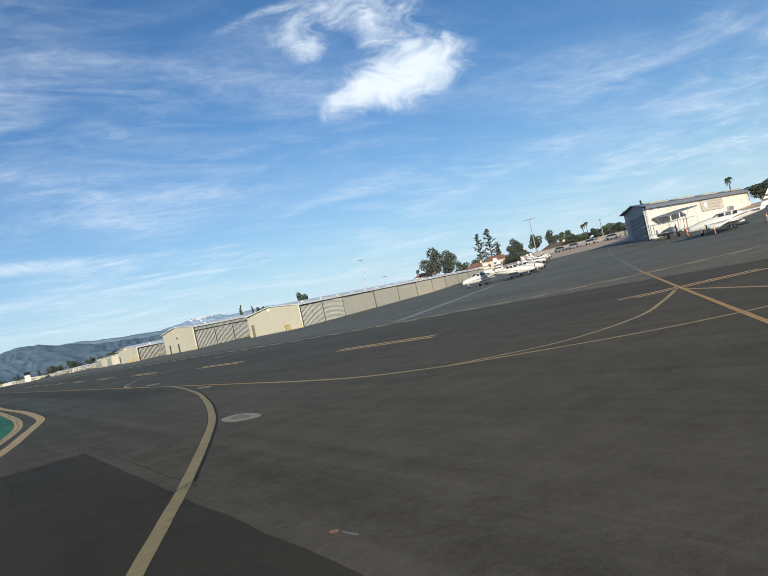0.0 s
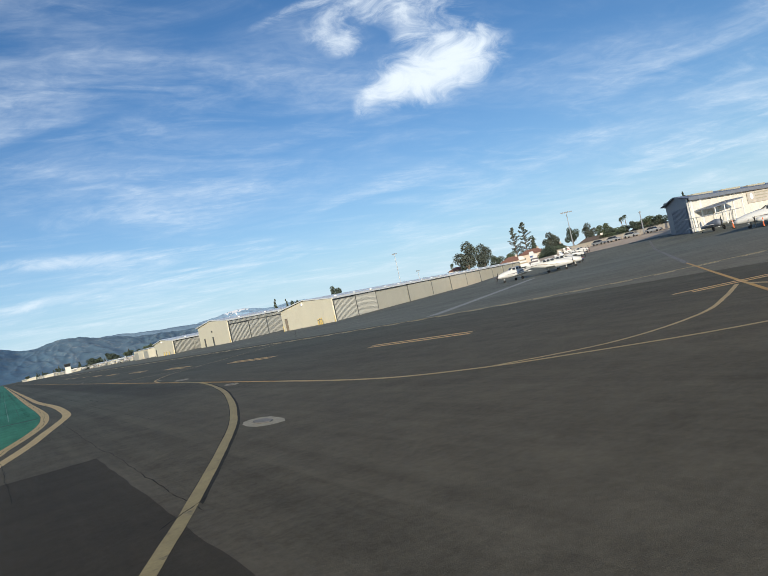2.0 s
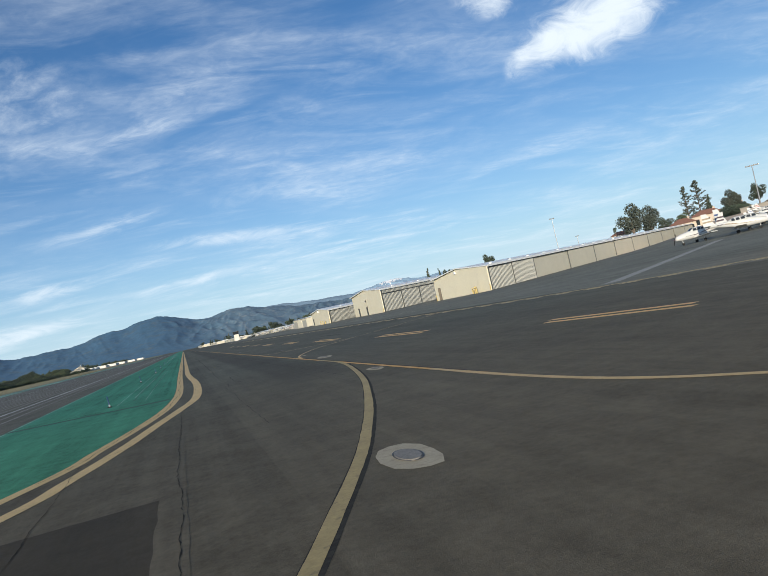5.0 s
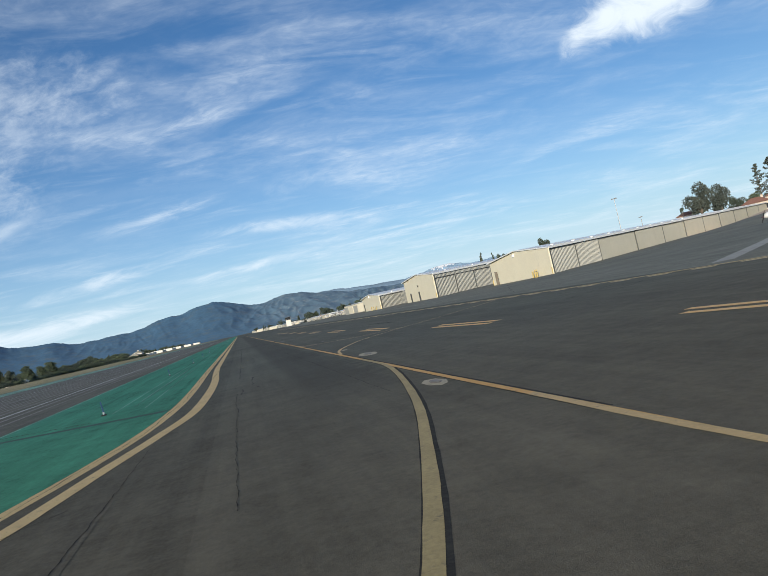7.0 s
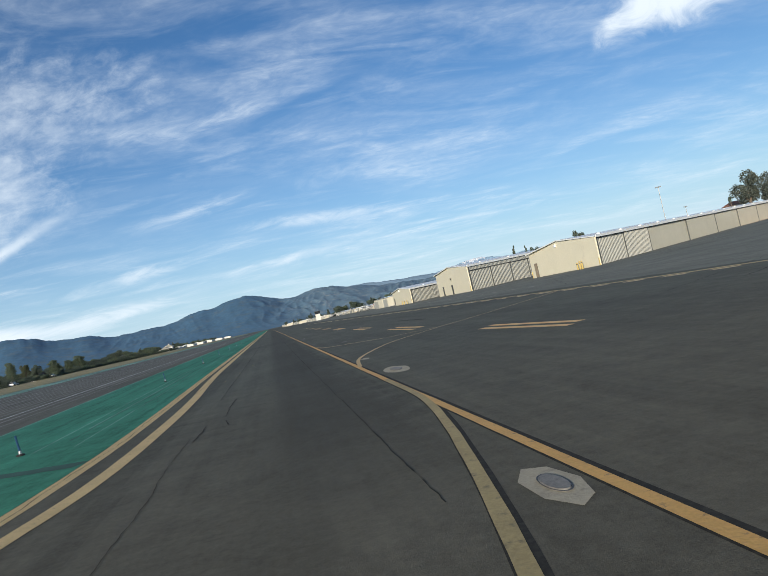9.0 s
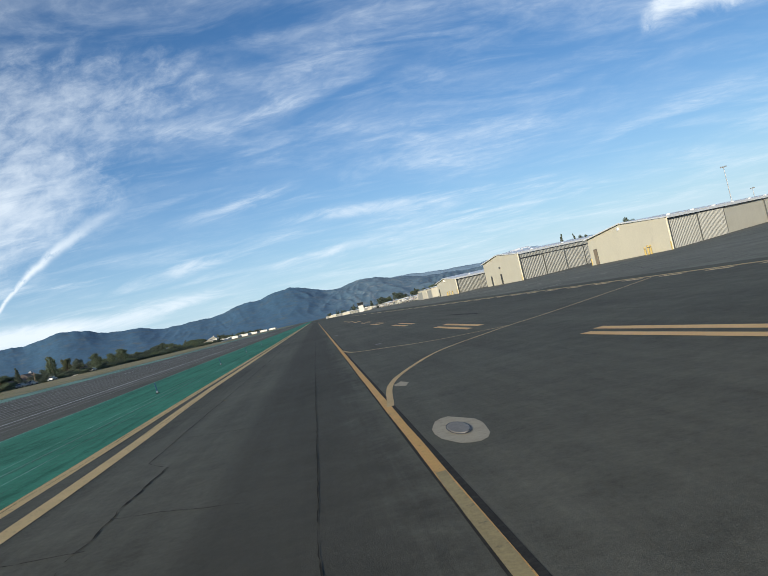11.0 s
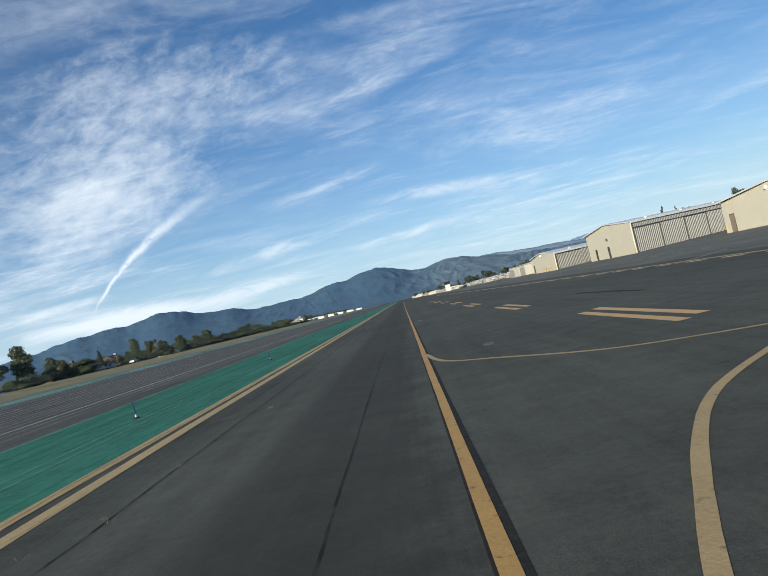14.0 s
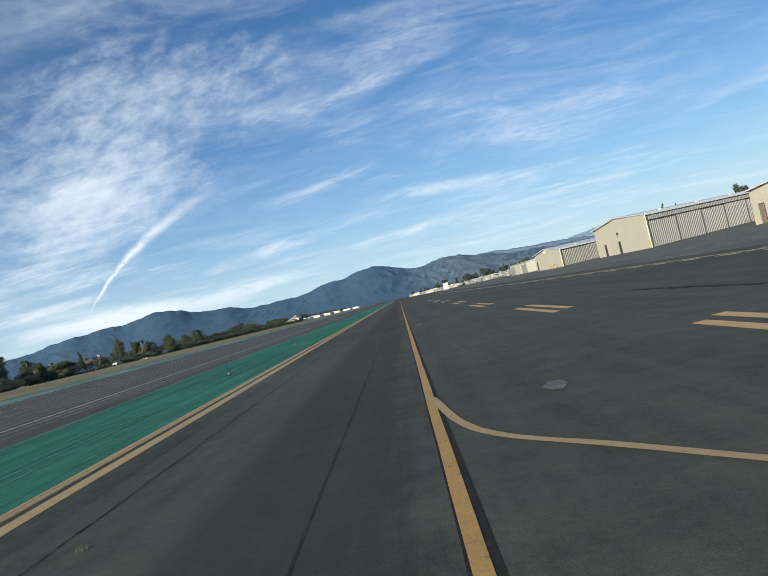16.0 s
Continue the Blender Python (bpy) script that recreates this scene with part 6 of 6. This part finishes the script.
def taxi_light(x, y):
    root = holder("taxiway_light", pose(x, y, tz(x, y) + 0.008), "blue taxiway edge marker post on a dark base", "taxiway light", "taxiway edge markers")
    bm = bmesh.new()
    tube(bm, [(0, 0, 0), (0, 0, 0.035), (0, 0, 0.05)], [0.10, 0.095, 0.05], 14)
    part("base", bm, M_RUBBER, root)
    bm = bmesh.new()
    tube(bm, [(0, 0, 0.05), (0, 0, 0.11), (0, 0, 0.13)], [0.040, 0.040, 0.032], 10)
    part("collar", bm, M_METAL, root, "grey metal collar")
    bm = bmesh.new()
    tube(bm, [(0, 0, 0.13), (-0.015, 0, 0.3), (-0.03, 0, 0.50), (-0.03, 0, 0.52)], [0.030, 0.028, 0.028, 0.015], 10)
    part("post", bm, M_LIGHTBLUE, root, "blue reflective tube")


for y, x in [(39.1, -8.95), (63.7, -9.0), (83.3, -8.6)] + [(104 + 21 * i, -8.7) for i in range(12)]:
    taxi_light(x, y)


def bollard(x, y, h=1.1):
    root = holder("bollard", pose(x, y, tz(x, y)), "yellow steel bollard before a hangar wall", "bollard", "bollards")
    bm = bmesh.new()
    tube(bm, [(0, 0, 0), (0, 0, h * 0.93), (0, 0, h)], [0.12, 0.12, 0.05], 10)
    part("post", bm, M_BOLLARD, root)
    bm = bmesh.new()
    tube(bm, [(0, 0, h * 0.7), (0, 0, h * 0.8)], [0.125, 0.125], 10)
    part("band", bm, M_DARKTRIM, root)


for x, y, h in [(44.0, 117.9, 1.1), (43.9, 116.8, 1.25), (43.9, 116.1, 1.25), (33.2, 196.5, 1.0), (33.2, 200, 1.0), (33.2, 203, 1.0)]:
    bollard(x, y, h)

# ---- pavement details ----
def disc(name, x, y, rx, ry, z, material, label, seed, rough=0.05, turn=0.0, n=36):
    rn = random.Random(seed)
    z += tz(x, y)
    verts = [(x, y, z)]
    for k in range(n):
        a = 2 * math.pi * k / n
        r = 1 + rn.uniform(-rough, rough)
        px, py = math.cos(a) * rx * r, math.sin(a) * ry * r
        verts.append((x + px * math.cos(turn) - py * math.sin(turn), y + px * math.sin(turn) + py * math.cos(turn), z))
    faces = [(0, 1 + k, 1 + (k + 1) % n) for k in range(n)]
    return tagged(mesh(name, verts, faces, material), label, "patch", kind="structure")


def manhole(x, y, rx, ry, seed, sides=12):
    disc("concrete_collar", x, y, rx, ry, 0.0055, M_COLLAR, "pale uneven concrete collar set in the asphalt", seed, 0.07, n=sides)
    root = holder("manhole", pose(x, y, tz(x, y) + 0.006), "worn iron service cover in a concrete collar", "manhole")
    bm = bmesh.new()
    bmesh.ops.create_cone(bm, cap_ends=True, segments=24, radius1=1, radius2=0.96, depth=0.02)
    bmesh.ops.transform(bm, matrix=Matrix.Diagonal((rx * 0.42, ry * 0.42, 1, 1)) @ Matrix.Translation((0, 0, 0.01)), verts=bm.verts)
    part("cover", bm, M_RUST, root)
    bm = bmesh.new()
    for k in range(24):
        a, b = 2 * math.pi * k / 24, 2 * math.pi * (k + 1) / 24
        vs = [bm.verts.new((math.cos(t) * rx * r, math.sin(t) * ry * r, 0.012)) for t, r in ((a, 0.43), (b, 0.43), (b, 0.47), (a, 0.47))]
        bm.faces.new(vs)
    part("rim", bm, M_DARKTRIM, root)


manhole(-3.28, 13.95, 0.33, 0.80, 1)
manhole(0.57, 37.8, 0.30, 0.95, 2, 18)
manhole(-0.36, 25.7, 0.22, 0.62, 5, 7)
disc("concrete_patch", 0.60, 43.7, 0.17, 0.48, 0.0085, M_COLLAR, "pale triangular patch at the branch line", 7, 0.35, n=9)
disc("concrete_patch", 0.59, 88.6, 0.22, 1.1, 0.0085, M_FADED, "short pale paint patch", 8, 0.25, n=8)
disc("concrete_patch", 1.68, 60.6, 0.16, 0.40, 0.0085, M_FADED, "small pale paint spot", 10, 0.3, n=8)
line("oil_streak", straight(7.8, 75.4, 8.0, 67.0, 0.5), 0.22, 0.004, M_BORDER, "dark drip streak on the apron", wobble=0.06, seed=90)["category"] = "stain"
line("apron_stub_line", straight(14.8, 81.2, 19.6, 85.0, 0.5), 0.26, 0.010, M_OLDLINE, "faded stub line leaving the boundary marking", wobble=0.05, seed=91)
line("apron_stub_line", straight(36.2, 134.6, 46.5, 141.2, 0.8), 0.34, 0.010, M_OLDLINE, "faded lead line before the hangar doors", wobble=0.10, seed=92)
for k in range(14):
    x, y = 23.2 + 0.018 * k * k, 84.0 + 5.6 * k
    line("faded_dash", straight(x, y, x + 0.15, y + 2.3, 0.5), 0.24, 0.010, M_OLDLINE, "faded dash of an old apron marking", wobble=0.08, seed=93 + k)
disc("survey_mark", -5.726, 5.156, 0.04, 0.055, 0.004, M_SPRAY, "sprayed orange survey dot", 9, 0.2)
line("survey_dash", straight(-5.705, 5.07, -5.68, 4.84, 0.1), 0.035, 0.012, M_FADED, "pale sprayed survey dash", seed=3)


def jagged(x0, y0, x1, y1, amp, seed, step=0.13):
    """A wandering line between two points."""
    rn = random.Random(seed)
    n = max(4, int(math.hypot(x1 - x0, y1 - y0) / step))
    d = Vector((x1 - x0, y1 - y0)).normalized()
    nrm = Vector((d.y, -d.x))
    o, pts_ = 0.0, []
    for i in range(n + 1):
        o = o * 0.85 + rn.uniform(-amp, amp)
        p = Vector((x0, y0)).lerp(Vector((x1, y1)), i / n) + nrm * o
        pts_.append(p)
    return pts_


def crack(x0, y0, x1, y1, w, amp, seed, material=None, label="jagged crack in the old asphalt"):
    ob = line("crack", jagged(x0, y0, x1, y1, amp * 0.55, seed), w * 0.33, 0.0065, material or M_TAR, label, wobble=w * 0.2, seed=seed)
    ob["category"] = "crack"


line("worn_joint", straight(-5.88, 3.0, -5.95, 22.5, 0.4), 0.34, 0.0032, M_WORN, "pale worn strip along an old pavement joint", wobble=0.02, seed=71)
for i, (x0, y0, x1, y1, w, a) in enumerate([
        (-5.78, 8.6, -5.86, 17.0, 0.034, 0.035), (-5.86, 17.0, -5.85, 27.4, 0.028, 0.03), (-4.18, 20.0, -4.2, 34.2, 0.024, 0.032), 
        (-4.12, 41.4, -3.98, 63.0, 0.05, 0.015), (-3.98, 63.0, -3.8, 130, 0.05, 0.02), (-7.55, 13.0, -7.76, 20.8, 0.028, 0.03), (-6.4, 22.6, -7.9, 20.6, 0.04, 0.05), 
        
        (-1.20, 26.0, -1.22, 36.0, 0.03, 0.012), (-1.22, 36.0, -1.26, 56.0, 0.028, 0.008), (-1.26, 56.0, -1.15, 120, 0.03, 0.008), (-4.12, 41.4, -3.61, 40.4, 0.05, 0.03), (-3.61, 40.4, -3.66, 37.7, 0.06, 0.05), (-3.66, 37.7, -3.69, 36.3, 0.06, 0.05), (-3.7, 36.0, -3.56, 34.9, 0.06, 0.05), (-4.03, 35.6, -4.08, 33.5, 0.06, 0.03), (-3.66, 37.7, -2.0, 36.8, 0.04, 0.04), (-3.6, 36.5, -5.4, 37.0, 0.04, 0.04), (-4.25, 43.9, -2.1, 42.4, 0.035, 0.03), (-4.2, 46.6, -2.0, 45.7, 0.035, 0.03), (-5.0, 55.0, -2.6, 55.4, 0.03, 0.03),
        (-5.1, 64.2, -2.9, 64.8, 0.03, 0.03), (-6.3, 8.4, -5.6, 9.2, 0.06, 0.05), 
        (-5.15, 60, -5.4, 46, 0.03, 0.03), (-5.75, 44, -5.95, 72, 0.035, 0.03),
        (15.2, 42.0, 12.5, 40.0, 0.12, 0.08), (22.0, 49.0, 10.5, 41.5, 0.10, 0.10), (3.0, 100, 3.2, 180, 0.05, 0.03), (9.0, 60, 30, 66, 0.08, 0.08), (20, 70, 36, 110, 0.08, 0.1)]):
    crack(x0, y0, x1, y1, w, a, 200 + i)
line("edge_crack", [p + Vector((0.19 + 0.05 * math.sin(p.y * 0.9) + 0.02 * math.sin(p.y * 4.1), 0)) for p in nose[20:260]], 0.014, 0.0105, M_TAR, "fine crack along the inner edge line", wobble=0.006, seed=77)["category"] = "crack"
line("green_stain", straight(-13.0, 38.6, -6.3, 34.5, 0.25), 0.48, 0.008, M_GREEN_DARK, "dark band across the green paint", wobble=0.03, seed=401)
line("green_stain", straight(-13.0, 40.2, -9.0, 37.1, 0.25), 0.07, 0.008, M_BORDER, "dark sealed joint across the green paint", wobble=0.015, seed=402)
for x, w in ((-8.0, 0.10), (-10.2, 0.06), (-6.9, 0.05)):
    crack(x, 40, x + 0.3, 260, w, 0.02, int(500 - x * 10), M_GREEN_DARK, "dark joint along the green paint")

line("green_border_streak", straight(-12.95, 20, -12.95, 700, 4), 0.13, 0.006, M_GREEN_FAR, "pale rim where the green paint meets the runway", wobble=0.03, seed=404)
scuff = random.Random(31)
for k in range(3):
    x, y = -7.2 - 0.75 * k + scuff.uniform(-0.2, 0.2), scuff.uniform(34, 70)
    line("green_border_streak", straight(x, y, x + scuff.uniform(-0.2, 0.2), y + scuff.uniform(15, 90), 0.5), scuff.uniform(0.03, 0.07), 0.007, M_GREEN_FAR, "thin pale scratch along the green paint", wobble=0.012, seed=460 + k)
for k in range(11):
    x, y = -6.75 - 0.55 * k + scuff.uniform(-0.2, 0.2), scuff.uniform(36, 62)
    line("green_stain", straight(x, y, x + scuff.uniform(-0.3, 0.3), y + scuff.uniform(30, 150), 0.5), scuff.uniform(0.10, 0.34), 0.0055 + 0.0002 * k, M_GREEN_WORN, "scuffed streak along the green paint", wobble=0.05, seed=430 + k)


def slab(x0, y0, x1, y1, material, label, seed, rough=0.25):
    """A repaired patch of asphalt with uneven edges."""
    rn = random.Random(seed)
    n = max(4, int((y1 - y0) / 1.1))
    verts, faces = [], []
    for k in range(n + 1):
        y = y0 + (y1 - y0) * k / n
        ragged = rough if 0 < k < n else 0.0
        for x in (x0 + rn.uniform(-ragged, ragged), (x0 + x1) / 2, x1 + rn.uniform(-ragged, ragged)):
            verts.append((x, y + rn.uniform(-0.3, 0.3) * rough, tz(x, y) + 0.0025))
        if k:
            q = 3 * k
            faces += [(q - 3, q - 2, q + 1, q), (q - 2, q - 1, q + 2, q + 1)]
    tagged(mesh("asphalt_repair", verts, faces, material), label, "patch", kind="structure")


slab(-9.6, -4.0, -6.05, 15.5, M_PATCHA, "dark asphalt repair beside the pavement joint", 2, 0.02)


def weeds(name, xs, label, count, seed, hgt, spread):
    rn = random.Random(seed)
    verts, faces = [], []
    for _ in range(count):
        x, y = xs(rn)
        for _ in range(5):
            a = rn.uniform(0, 6.28)
            h = hgt * rn.uniform(0.5, 1.3)
            w = h * 0.10
            bx, by = x + rn.uniform(-spread, spread), y + rn.uniform(-spread, spread)
            z = tz(bx, by) + 0.01
            k = len(verts)
            verts += [(bx - math.sin(a) * w, by + math.cos(a) * w, z), (bx + math.sin(a) * w, by - math.cos(a) * w, z), (bx + math.cos(a) * h * 0.6, by + math.sin(a) * h * 0.6, z + h)]
            faces.append((k, k + 1, k + 2))
    tagged(mesh(name, verts, faces, M_DRYGRASS), label, "weeds", kind="stuff")


weeds("crack_weeds", lambda r: r.choice([(-4.1, 50.4), (-3.95, 50.2), (-4.05, 52.9), (-3.6, 57.8), (-4.55, 49.5), (-4.1, 50.6)]), "small dry weed tufts in the pavement cracks", 16, 4, 0.032, 0.06)
weeds("verge_grass", lambda r: (r.uniform(-66, -44), 90 + 330 * r.random() ** 1.6), "rough dry grass tufts on the verge", 5200, 6, 0.13, 0.35)
